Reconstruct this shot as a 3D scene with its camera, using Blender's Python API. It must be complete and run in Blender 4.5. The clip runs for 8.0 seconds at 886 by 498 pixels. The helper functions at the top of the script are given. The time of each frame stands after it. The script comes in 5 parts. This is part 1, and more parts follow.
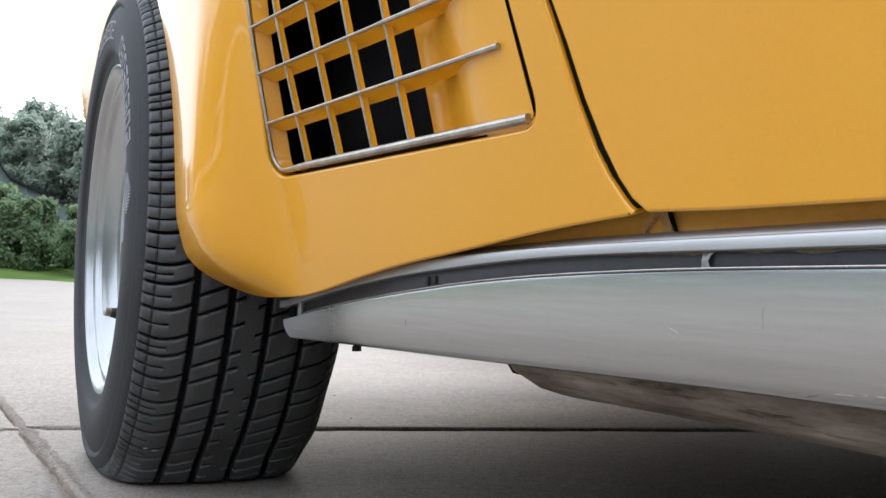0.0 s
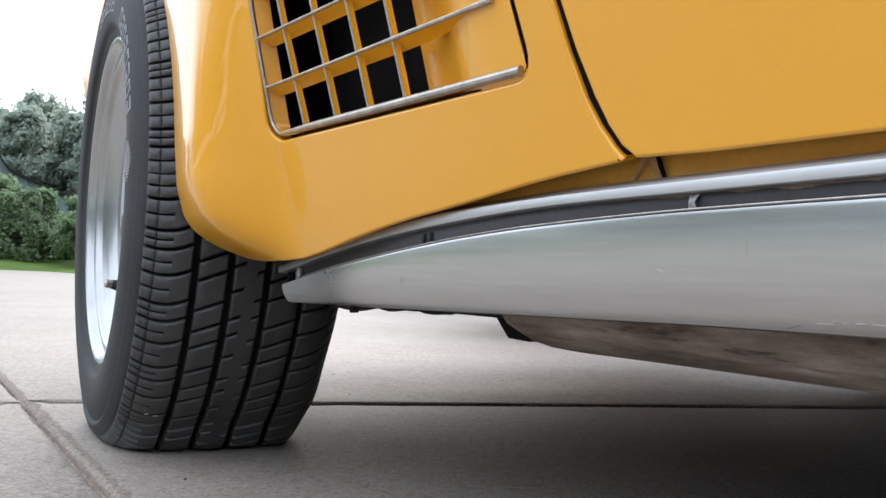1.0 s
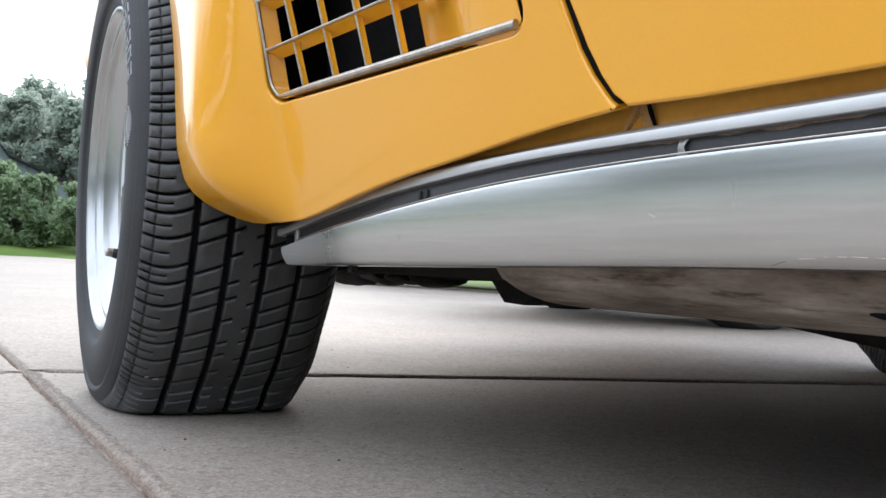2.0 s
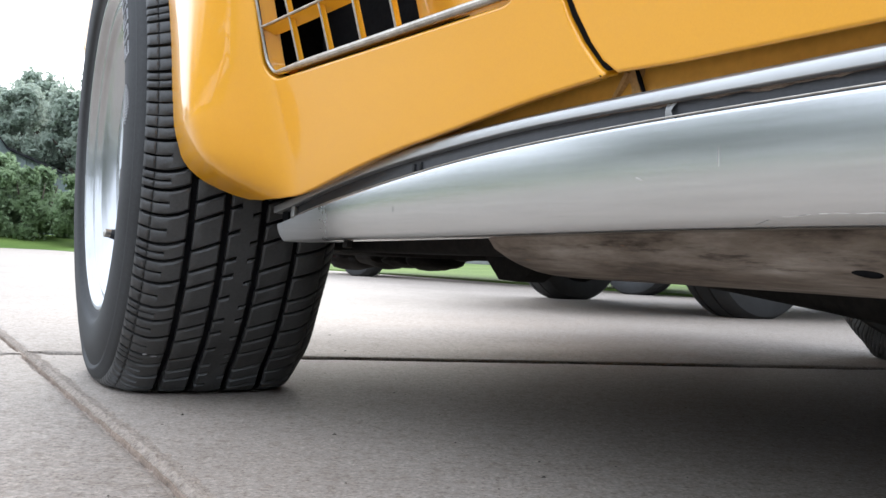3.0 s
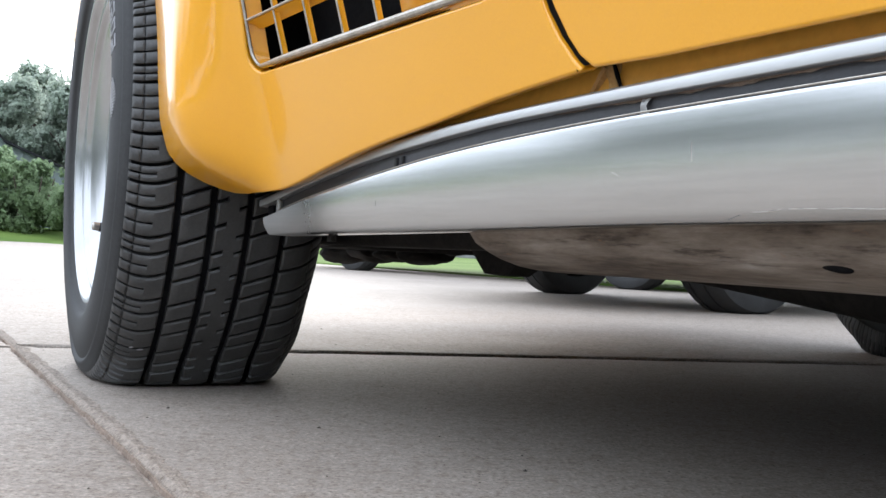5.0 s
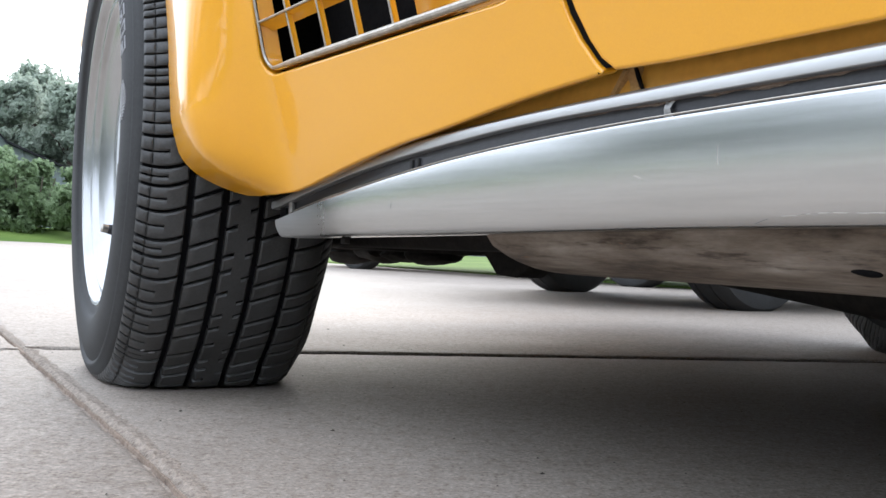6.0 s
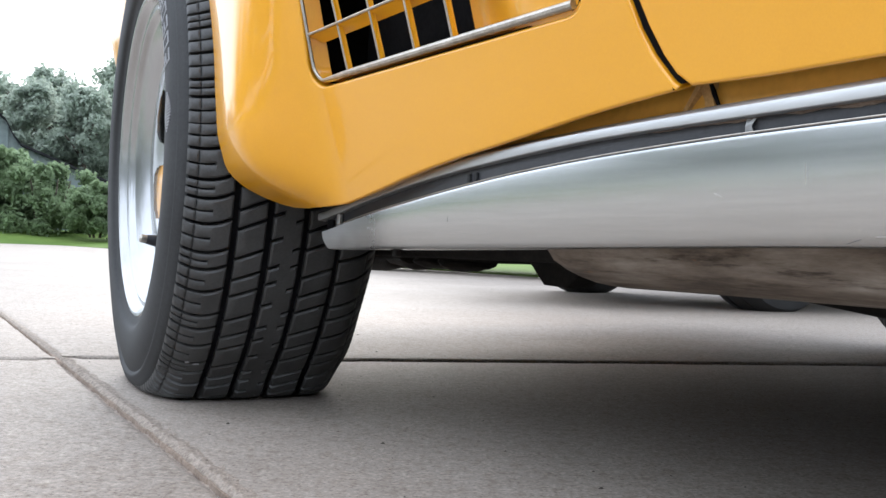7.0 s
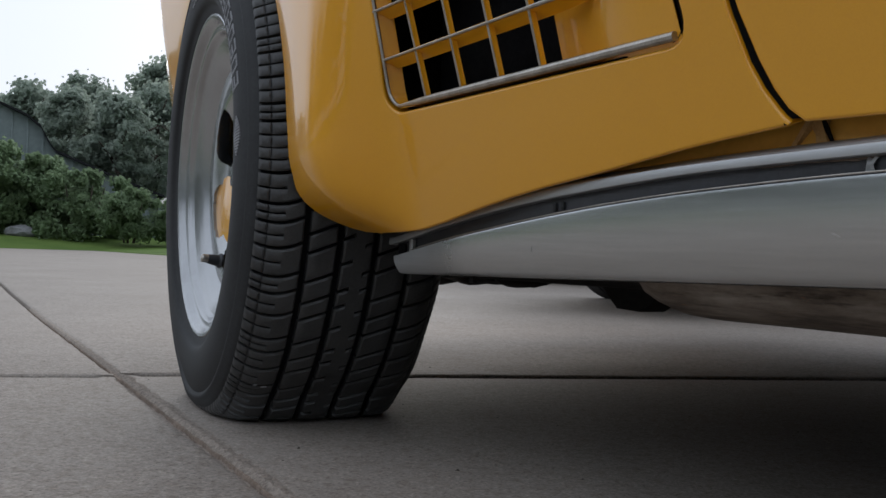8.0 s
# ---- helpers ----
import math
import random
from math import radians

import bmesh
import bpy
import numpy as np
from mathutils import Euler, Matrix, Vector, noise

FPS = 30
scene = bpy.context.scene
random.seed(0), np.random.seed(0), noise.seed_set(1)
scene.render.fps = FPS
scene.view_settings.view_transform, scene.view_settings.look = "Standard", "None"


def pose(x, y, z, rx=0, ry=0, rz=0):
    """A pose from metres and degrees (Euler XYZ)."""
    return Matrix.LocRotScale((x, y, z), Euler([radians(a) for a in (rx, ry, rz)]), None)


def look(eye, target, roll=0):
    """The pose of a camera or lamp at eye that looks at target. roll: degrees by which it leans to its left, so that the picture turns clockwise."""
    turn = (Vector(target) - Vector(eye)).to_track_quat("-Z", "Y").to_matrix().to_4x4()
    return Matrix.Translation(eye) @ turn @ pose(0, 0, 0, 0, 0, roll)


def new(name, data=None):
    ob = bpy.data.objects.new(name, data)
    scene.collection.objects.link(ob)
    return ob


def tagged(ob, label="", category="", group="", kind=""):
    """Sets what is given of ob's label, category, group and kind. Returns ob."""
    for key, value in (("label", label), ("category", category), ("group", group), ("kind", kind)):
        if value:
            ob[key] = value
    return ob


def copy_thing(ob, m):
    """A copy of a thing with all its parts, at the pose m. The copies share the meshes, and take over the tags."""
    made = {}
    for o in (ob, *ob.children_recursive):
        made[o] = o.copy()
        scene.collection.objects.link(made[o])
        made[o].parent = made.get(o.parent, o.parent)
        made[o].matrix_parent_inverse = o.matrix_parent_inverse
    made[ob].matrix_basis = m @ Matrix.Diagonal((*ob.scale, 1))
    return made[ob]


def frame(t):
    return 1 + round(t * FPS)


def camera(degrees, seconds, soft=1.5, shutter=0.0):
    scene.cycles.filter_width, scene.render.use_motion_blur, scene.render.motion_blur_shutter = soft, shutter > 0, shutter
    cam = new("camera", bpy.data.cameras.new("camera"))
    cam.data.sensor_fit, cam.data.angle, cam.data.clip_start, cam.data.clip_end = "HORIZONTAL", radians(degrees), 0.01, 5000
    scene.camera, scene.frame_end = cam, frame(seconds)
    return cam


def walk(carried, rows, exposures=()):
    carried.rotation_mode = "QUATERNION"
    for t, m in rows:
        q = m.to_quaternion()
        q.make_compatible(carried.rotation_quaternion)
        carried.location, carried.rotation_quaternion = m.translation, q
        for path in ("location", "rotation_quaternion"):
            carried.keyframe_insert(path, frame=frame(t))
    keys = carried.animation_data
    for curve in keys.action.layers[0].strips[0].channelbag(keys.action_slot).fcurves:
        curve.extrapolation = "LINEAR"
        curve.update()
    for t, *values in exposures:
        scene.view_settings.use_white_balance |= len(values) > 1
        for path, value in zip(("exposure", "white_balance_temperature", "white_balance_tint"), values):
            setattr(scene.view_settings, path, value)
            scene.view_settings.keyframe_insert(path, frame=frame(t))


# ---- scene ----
cam = camera(48.7, 8.0)
PATH = [
    (0, (0.036, 0.029, 0.262), (-0.012, 2.027, 0.34), 2.2),
    (0.5, (0.038, 0.022, 0.248), (-0.009, 2.02, 0.32), 2.2),
    (1, (0.041, 0.016, 0.233), (-0.006, 2.015, 0.295), 2.2),
    (1.5, (0.043, 0.009, 0.219), (-0.003, 2.008, 0.268), 2.4),
    (3, (0.051, -0.006, 0.188), (0.008, 1.994, 0.213), 2.5),
    (3.5, (0.056, -0.007, 0.185), (0.014, 1.992, 0.206), 2.6),
    (4, (0.061, -0.007, 0.186), (0.021, 1.993, 0.203), 2.6),
    (4.5, (0.065, -0.007, 0.187), (0.028, 1.993, 0.202), 2.7),
    (6, (0.051, -0.004, 0.192), (0.012, 1.996, 0.201), 2.4),
    (6.5, (0.034, -0.001, 0.195), (-0.004, 1.998, 0.201), 2.0),
    (7, (0.012, 0.001, 0.203), (-0.053, 2.0, 0.21), 2.0),
    (7.5, (-0.01, 0.005, 0.213), (-0.105, 2.003, 0.219), 1.8),
    (8, (-0.036, 0.008, 0.224), (-0.161, 2.004, 0.236), 1.8),
]
EXPOSURES = [(0.0, 1.08), (1.5, 1.22), (3.0, 1.40), (6.0, 1.42), (7.0, 1.38), (7.2, 1.26), (7.5, 0.72), (7.8, 0.03), (8.0, -0.24)]
walk(cam, [(t, look(eye, target, roll)) for t, eye, target, roll in PATH], EXPOSURES)

# ---- light ----
SUN_TURN = 98.0      # the way to the sun, degrees counter-clockwise from +x
SUN_HIGH = 16.0
world = bpy.data.worlds.new("hazy_sky")
scene.world = world
world.use_nodes = True
wn, wl = world.node_tree.nodes, world.node_tree.links
sky = wn.new("ShaderNodeTexSky")
sky.sky_type = "NISHITA"
sky.sun_disc = False
sky.sun_elevation = radians(SUN_HIGH)
sky.sun_rotation = radians(90 - SUN_TURN)
sky.air_density, sky.dust_density = 1.0, 4.0
haze = wn.new("ShaderNodeMixRGB")
haze.inputs[0].default_value = 0.94
haze.inputs[2].default_value = (9.9, 11.0, 12.8, 1)
wl.new(sky.outputs[0], haze.inputs[1])
wl.new(haze.outputs[0], wn["Background"].inputs[0])
wn["Background"].inputs[1].default_value = 0.098
sun_data = bpy.data.lights.new("sun", "SUN")
sun_data.energy, sun_data.angle, sun_data.color = 1.3, radians(32), (1.0, 0.96, 0.92)
sun = new("sun", sun_data)
sa, sb = radians(SUN_TURN), radians(SUN_HIGH)
sun.matrix_world = look((0, 0, 0), (-math.cos(sa) * math.cos(sb), -math.sin(sa) * math.cos(sb), -math.sin(sb)))


# ---- materials ----
def material(name):
    m = bpy.data.materials.new(name)
    m.use_nodes = True
    return m, m.node_tree.nodes, m.node_tree.links, m.node_tree.nodes["Principled BSDF"]


def ramp_node(nodes, stops):
    n = nodes.new("ShaderNodeValToRGB")
    e = n.color_ramp.elements
    while len(e) < len(stops):
        e.new(0.5)
    for k, (p, c) in enumerate(stops):
        e[k].position, e[k].color = p, (*c, 1)
    return n


def noise_node(nodes, links, coords, scale, detail=4.0, rough=0.55, squash=None):
    n = nodes.new("ShaderNodeTexNoise")
    n.inputs["Scale"].default_value, n.inputs["Detail"].default_value = scale, detail
    n.inputs["Roughness"].default_value = rough
    if squash:
        mp = nodes.new("ShaderNodeMapping")
        mp.inputs["Scale"].default_value = squash
        links.new(coords, mp.inputs[0])
        links.new(mp.outputs[0], n.inputs["Vector"])
    else:
        links.new(coords, n.inputs["Vector"])
    return n


def bumped(nodes, links, bsdf, height, strength, distance):
    b = nodes.new("ShaderNodeBump")
    b.inputs["Strength"].default_value, b.inputs["Distance"].default_value = strength, distance
    links.new(height, b.inputs["Height"])
    links.new(b.outputs[0], bsdf.inputs["Normal"])
    return b


def surface(name, dark, light, scale, rough=(0.5, 0.6), metal=0.0, bump=0.3, depth=0.002, fine=None, squash=None, coat=0.0, spread=(0.35, 0.65)):
    """Two-scale noise between two colours, with its gloss and relief."""
    m, n, l, b = material(name)
    co = n.new("ShaderNodeTexCoord").outputs["Object"]
    a = noise_node(n, l, co, scale, 5.0, 0.6, squash)
    f = noise_node(n, l, co, fine or scale * 9, 3.0, 0.6, squash)
    mix = n.new("ShaderNodeMath")
    mix.operation = "MULTIPLY_ADD"
    mix.inputs[1].default_value = 0.45
    l.new(f.outputs[0], mix.inputs[0])
    half = n.new("ShaderNodeMath")
    half.operation = "MULTIPLY"
    half.inputs[1].default_value = 0.55
    l.new(a.outputs[0], half.inputs[0])
    l.new(half.outputs[0], mix.inputs[2])
    r = ramp_node(n, [(spread[0], dark), (spread[1], light)])
    l.new(mix.outputs[0], r.inputs[0])
    l.new(r.outputs[0], b.inputs["Base Color"])
    q = n.new("ShaderNodeMapRange")
    q.inputs["To Min"].default_value, q.inputs["To Max"].default_value = rough
    l.new(mix.outputs[0], q.inputs["Value"])
    l.new(q.outputs[0], b.inputs["Roughness"])
    b.inputs["Metallic"].default_value = metal
    b.inputs["Coat Weight"].default_value = coat
    b.inputs["Coat Roughness"].default_value = 0.05
    if bump:
        bumped(n, l, b, mix.outputs[0], bump, depth)
    return m


YELLOW = surface("yellow_paint", (0.81, 0.362, 0.010), (0.86, 0.398, 0.014), 3.0, (0.32, 0.38), bump=0.006, depth=0.0004, fine=700, coat=0.85)
YELLOW_DULL = surface("dull_yellow_paint", (0.60, 0.31, 0.045), (0.76, 0.39, 0.06), 14, (0.5, 0.7), bump=0.1, depth=0.001)
CHROME = surface("chrome", (0.5, 0.505, 0.51), (0.7, 0.705, 0.715), 60, (0.1, 0.26), 1.0, 0.1, 0.0005)
BEAD = surface("polished_trim", (0.43, 0.435, 0.435), (0.53, 0.535, 0.535), 5, (0.44, 0.54), 1.0, 0.0, fine=120, squash=(0.1, 1, 1))
BRIGHT = surface("bright_trim", (0.34, 0.31, 0.27), (0.60, 0.57, 0.52), 90, (0.34, 0.52), 1.0, 0.1, 0.0005)
ALU = surface("brushed_aluminium", (0.47, 0.48, 0.475), (0.60, 0.605, 0.605), 7, (0.17, 0.24), 1.0, 0.03, 0.0004, fine=300, squash=(0.035, 1, 1), spread=(0.3, 0.7))
RIM = surface("polished_rim", (0.34, 0.345, 0.35), (0.46, 0.465, 0.47), 9, (0.15, 0.25), 1.0, 0.0, 0.0004, fine=24, spread=(0.25, 0.75))


def lathe_turned(m, amount):
    """Fine rings round the x axis draw highlights out into fans."""
    n, l = m.node_tree.nodes, m.node_tree.links
    t = n.new("ShaderNodeTangent")
    t.direction_type, t.axis = "RADIAL", "X"
    n["Principled BSDF"].inputs["Anisotropic"].default_value = amount
    l.new(t.outputs[0], n["Principled BSDF"].inputs["Tangent"])


lathe_turned(RIM, 0.75)


def scuffed_end(m, reach):
    """The polish is worn off towards the end at x = 0, unevenly."""
    n, l = m.node_tree.nodes, m.node_tree.links
    b = n["Principled BSDF"]
    co = n.new("ShaderNodeTexCoord").outputs["Object"]
    split = n.new("ShaderNodeSeparateXYZ")
    l.new(co, split.inputs[0])
    cloud = noise_node(n, l, co, 45, 4.0, 0.65)
    shift = n.new("ShaderNodeMath")
    shift.operation, shift.inputs[1].default_value = "MULTIPLY_ADD", -0.5 * reach
    l.new(cloud.outputs[0], shift.inputs[0])
    l.new(split.outputs[0], shift.inputs[2])
    worn = n.new("ShaderNodeMapRange")
    worn.interpolation_type = "SMOOTHSTEP"
    worn.inputs["From Min"].default_value, worn.inputs["From Max"].default_value = -0.35 * reach, 0.75 * reach
    worn.inputs["To Min"].default_value, worn.inputs["To Max"].default_value = 0.42, 0.0
    l.new(shift.outputs[0], worn.inputs["Value"])
    total = n.new("ShaderNodeMath")
    l.new(b.inputs["Roughness"].links[0].from_socket, total.inputs[0])
    l.new(worn.outputs[0], total.inputs[1])
    l.new(total.outputs[0], b.inputs["Roughness"])


scuffed_end(ALU, 0.16)
BLACK = surface("black_enamel", (0.014, 0.015, 0.018), (0.035, 0.036, 0.042), 18, (0.35, 0.55), bump=0.1, depth=0.0006)
# near-black for gaps, recesses and holes: their shade is in the colour
VOID = surface("recess_shade_black", (0.004, 0.004, 0.005), (0.012, 0.012, 0.013), 20, (0.8, 0.9), bump=0.0)
RUBBER = surface("tyre_rubber", (0.028, 0.028, 0.028), (0.058, 0.058, 0.057), 22, (0.4, 0.6), bump=0.18, depth=0.0008, fine=320)
def less_sheen(m, level):
    m.node_tree.nodes["Principled BSDF"].inputs["Specular IOR Level"].default_value = level


def worn_edges(m, colour, low, high):
    """Lighter, scuffed edges."""
    n, l = m.node_tree.nodes, m.node_tree.links
    b = n["Principled BSDF"]
    was = b.inputs["Base Color"].links[0].from_socket
    geo = n.new("ShaderNodeNewGeometry")
    ramp = ramp_node(n, [(low, (0, 0, 0)), (high, (1, 1, 1))])
    l.new(geo.outputs["Pointiness"], ramp.inputs[0])
    mix = n.new("ShaderNodeMixRGB")
    mix.inputs[2].default_value = (*colour, 1)
    l.new(ramp.outputs[0], mix.inputs[0])
    l.new(was, mix.inputs[1])
    l.new(mix.outputs[0], b.inputs["Base Color"])


worn_edges(RUBBER, (0.135, 0.135, 0.138), 0.53, 0.60)
SIDEWALL = surface("tyre_sidewall", (0.019, 0.0195, 0.020), (0.036, 0.037, 0.038), 14, (0.62, 0.78), bump=0.1, depth=0.0006, fine=240)
LETTER = surface("faded_white_rubber", (0.16, 0.16, 0.17), (0.34, 0.34, 0.35), 60, (0.6, 0.7), bump=0.1)
LIP = surface("crumbled_concrete", (0.150, 0.120, 0.096), (0.360, 0.305, 0.256), 110, (0.85, 0.95), bump=0.9, depth=0.004, fine=420, spread=(0.36, 0.60))
SPECK = surface("dark_grit", (0.03, 0.025, 0.02), (0.09, 0.075, 0.06), 40, (0.8, 0.95), bump=0.0)
GREASE = surface("greasy_steel", (0.006, 0.005, 0.005), (0.024, 0.021, 0.018), 20, (0.7, 0.9), 0.0, 0.5, 0.004, fine=110)
UNDERSEAL = surface("dusty_underseal", (0.025, 0.023, 0.021), (0.07, 0.064, 0.057), 9, (0.75, 0.9), 0.0, 0.4, 0.004, fine=90)
GRIME = surface("caked_dirt", (0.36, 0.20, 0.07), (0.56, 0.34, 0.13), 60, (0.8, 0.95), bump=0.5, depth=0.002)
SOIL = surface("soil_joint", (0.10, 0.07, 0.05), (0.29, 0.22, 0.17), 30, (0.9, 1.0), bump=0.6, depth=0.006, fine=200)
# paler and bluer than the near leaves: distance haze put into the colour
LEAF_FAR = surface("hazed_far_leaves", (0.15, 0.19, 0.16), (0.23, 0.275, 0.23), 0.6, (0.6, 0.7), bump=0.0, fine=4)
LEAF_NEAR = surface("hedge_leaves", (0.095, 0.135, 0.068), (0.165, 0.22, 0.11), 0.9, (0.5, 0.6), bump=0.0, fine=5)
BARK = surface("bark", (0.05, 0.04, 0.03), (0.13, 0.10, 0.08), 6, (0.8, 0.95), bump=0.6, depth=0.02)
LAWN = surface("lawn", (0.07, 0.12, 0.03), (0.14, 0.2, 0.055), 0.5, (0.8, 0.9), bump=0.5, depth=0.02, fine=40)
SHED = surface("shed_cladding", (0.12, 0.155, 0.155), (0.18, 0.215, 0.21), 0.7, (0.5, 0.6), bump=0.05)
PALE_ROOF = surface("pale_roof", (0.50, 0.45, 0.42), (0.62, 0.57, 0.54), 2, (0.7, 0.8), bump=0.1)
SLATE = surface("dark_roof", (0.015, 0.015, 0.017), (0.03, 0.03, 0.032), 2, (0.9, 1.0), bump=0.1)
for dull, level in ((VOID, 0.05), (SLATE, 0.05), (GREASE, 0.25), (SIDEWALL, 0.35), (UNDERSEAL, 0.2), (LAWN, 0.05), (LEAF_FAR, 0.12), (LEAF_NEAR, 0.2)):
    less_sheen(dull, level)
PALE = surface("pale_plaster", (0.55, 0.52, 0.5), (0.66, 0.63, 0.6), 2, (0.7, 0.8), bump=0.05)
STONE = surface("grey_boulder", (0.13, 0.13, 0.13), (0.25, 0.25, 0.25), 3, (0.8, 0.9), bump=0.5, depth=0.03)
DARK_CAR = surface("dark_car_paint", (0.012, 0.014, 0.018), (0.02, 0.022, 0.026), 3, (0.3, 0.4), bump=0.0, coat=0.8)
GREY_CAR = surface("grey_car_paint", (0.25, 0.26, 0.27), (0.3, 0.31, 0.32), 3, (0.3, 0.4), bump=0.0, coat=0.8)


def lets_light_through(m, share, colour):
    """Leaves: part of the light passes."""
    n, l = m.node_tree.nodes, m.node_tree.links
    t = n.new("ShaderNodeBsdfTranslucent")
    t.inputs[0].default_value = (*colour, 1)
    mix = n.new("ShaderNodeMixShader")
    mix.inputs[0].default_value = share
    l.new(n["Principled BSDF"].outputs[0], mix.inputs[1])
    l.new(t.outputs[0], mix.inputs[2])
    l.new(mix.outputs[0], n["Material Output"].inputs[0])


# the pale colour let through also stands in for haze
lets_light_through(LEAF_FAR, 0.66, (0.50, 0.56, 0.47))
lets_light_through(LEAF_NEAR, 0.62, (0.35, 0.45, 0.28))


def concrete():
    m, n, l, b = material("weathered_concrete")
    co = n.new("ShaderNodeTexCoord").outputs["Object"]
    big = noise_node(n, l, co, 1.3, 5.0, 0.6)
    mid = noise_node(n, l, co, 14, 6.0, 0.65)
    fine = noise_node(n, l, co, 230, 4.0, 0.75)
    base = ramp_node(n, [(0.3, (0.257, 0.224, 0.195)), (0.7, (0.307, 0.271, 0.240))])
    l.new(big.outputs[0], base.inputs[0])
    stain = ramp_node(n, [(0.30, (0.90, 0.89, 0.88)), (0.5, (1, 1, 1)), (0.7, (1.05, 1.04, 1.03))])
    l.new(mid.outputs[0], stain.inputs[0])
    sand = ramp_node(n, [(0.36, (0.48, 0.45, 0.41)), (0.43, (0.90, 0.89, 0.875)), (0.54, (1, 1, 1)), (0.63, (1.38, 1.36, 1.32))])
    l.new(fine.outputs[0], sand.inputs[0])
    blot = noise_node(n, l, co, 75, 4.0, 0.7)
    blotch = ramp_node(n, [(0.33, (0.74, 0.70, 0.66)), (0.46, (0.97, 0.96, 0.95)), (0.54, (1.02, 1.02, 1.02)), (0.68, (1.2, 1.19, 1.17))])
    l.new(blot.outputs[0], blotch.inputs[0])
    m1, m2, m3 = n.new("ShaderNodeMixRGB"), n.new("ShaderNodeMixRGB"), n.new("ShaderNodeMixRGB")
    for k, (x, y, z) in enumerate(((m1, base, stain), (m3, m1, blotch), (m2, m3, sand))):
        x.blend_type = "MULTIPLY"
        x.inputs[0].default_value = 1.0
        l.new(y.outputs[0], x.inputs[1])
        l.new(z.outputs[0], x.inputs[2])
    l.new(m2.outputs[0], b.inputs["Base Color"])
    b.inputs["Roughness"].default_value = 0.74
    b.inputs["Specular IOR Level"].default_value = 0.3
    add = n.new("ShaderNodeMath")
    add.operation = "MULTIPLY_ADD"
    add.inputs[1].default_value = 0.5
    l.new(fine.outputs[0], add.inputs[0])
    l.new(mid.outputs[0], add.inputs[2])
    bumped(n, l, b, add.outputs[0], 0.26, 0.0025)
    return m


CONCRETE = concrete()


def rusty():
    m, n, l, b = material("rusty_steel")
    co = n.new("ShaderNodeTexCoord").outputs["Object"]
    base = noise_node(n, l, co, 26, 6.0, 0.65, (0.28, 1, 1))
    streak = noise_node(n, l, co, 120, 5.0, 0.7, (0.16, 1, 1))
    fleck = noise_node(n, l, co, 95, 4.0, 0.6, (0.45, 1, 1))
    tan = ramp_node(n, [(0.32, (0.055, 0.042, 0.033)), (0.46, (0.175, 0.140, 0.110)), (0.62, (0.29, 0.25, 0.212)), (0.74, (0.40, 0.36, 0.325))])
    l.new(base.outputs[0], tan.inputs[0])
    dark = ramp_node(n, [(0.30, (0.26, 0.22, 0.19)), (0.44, (0.82, 0.79, 0.76)), (0.62, (1.1, 1.09, 1.08))])
    l.new(streak.outputs[0], dark.inputs[0])
    mul = n.new("ShaderNodeMixRGB")
    mul.blend_type = "MULTIPLY"
    mul.inputs[0].default_value = 1.0
    l.new(tan.outputs[0], mul.inputs[1])
    l.new(dark.outputs[0], mul.inputs[2])
    where = ramp_node(n, [(0.66, (0, 0, 0)), (0.76, (1, 1, 1))])
    l.new(fleck.outputs[0], where.inputs[0])
    rust = n.new("ShaderNodeMixRGB")
    rust.inputs[2].default_value = (0.24, 0.12, 0.055, 1)
    l.new(where.outputs[0], rust.inputs[0])
    l.new(mul.outputs[0], rust.inputs[1])
    l.new(rust.outputs[0], b.inputs["Base Color"])
    b.inputs["Roughness"].default_value = 0.74
    bumped(n, l, b, streak.outputs[0], 0.7, 0.0022)
    return m


RUST = rusty()
# darker than SOIL, for the bed showing in the open joints
DARK_SOIL = surface("dark_bed_soil", (0.016, 0.014, 0.012), (0.05, 0.042, 0.034), 30, (0.85, 0.95), bump=0.5, depth=0.005, fine=200)


# ---- building helpers ----
def mesh_of(name, verts, faces, smooth=True, angle=35):
    me = bpy.data.meshes.new(name)
    me.from_pydata([tuple(v) for v in verts], [], [tuple(f) for f in faces])
    me.validate()
    if smooth:
        me.polygons.foreach_set("use_smooth", [True] * len(me.polygons))
        me.set_sharp_from_angle(angle=radians(angle))
    me.update()
    return me


def part(name, me, mat, parent=None, label=""):
    """One mesh object under a thing or under a part. me: a mesh, a bmesh or (verts, faces)."""
    if isinstance(me, bmesh.types.BMesh):
        data = bpy.data.meshes.new(name)
        bmesh.ops.recalc_face_normals(me, faces=me.faces)
        me.to_mesh(data)
        me.free()
        data.polygons.foreach_set("use_smooth", [True] * len(data.polygons))
        data.set_sharp_from_angle(angle=radians(35))
        me = data
    elif isinstance(me, tuple):
        me = mesh_of(name, *me)
    if mat and not me.materials:
        me.materials.append(mat)
    ob = new(name, me)
    ob.parent = parent
    return tagged(ob, label) if label else ob


def thing(name, label, category, m=None, group="", kind=""):
    ob = new(name)
    ob.empty_display_size = 0.2
    if m is not None:
        ob.matrix_basis = m
    return tagged(ob, label, category, group, kind)


def sheet(rows, closed_u=False, closed_v=False):
    """Verts and faces of a grid of points: rows[i][j]."""
    nu, nv = len(rows), len(rows[0])
    verts = [p for row in rows for p in row]
    faces = []
    for i in range(nu if closed_u else nu - 1):
        for j in range(nv if closed_v else nv - 1):
            a, b = i * nv + j, i * nv + (j + 1) % nv
            c, d = ((i + 1) % nu) * nv + (j + 1) % nv, ((i + 1) % nu) * nv + j
            faces.append((a, b, c, d))
    return verts, faces


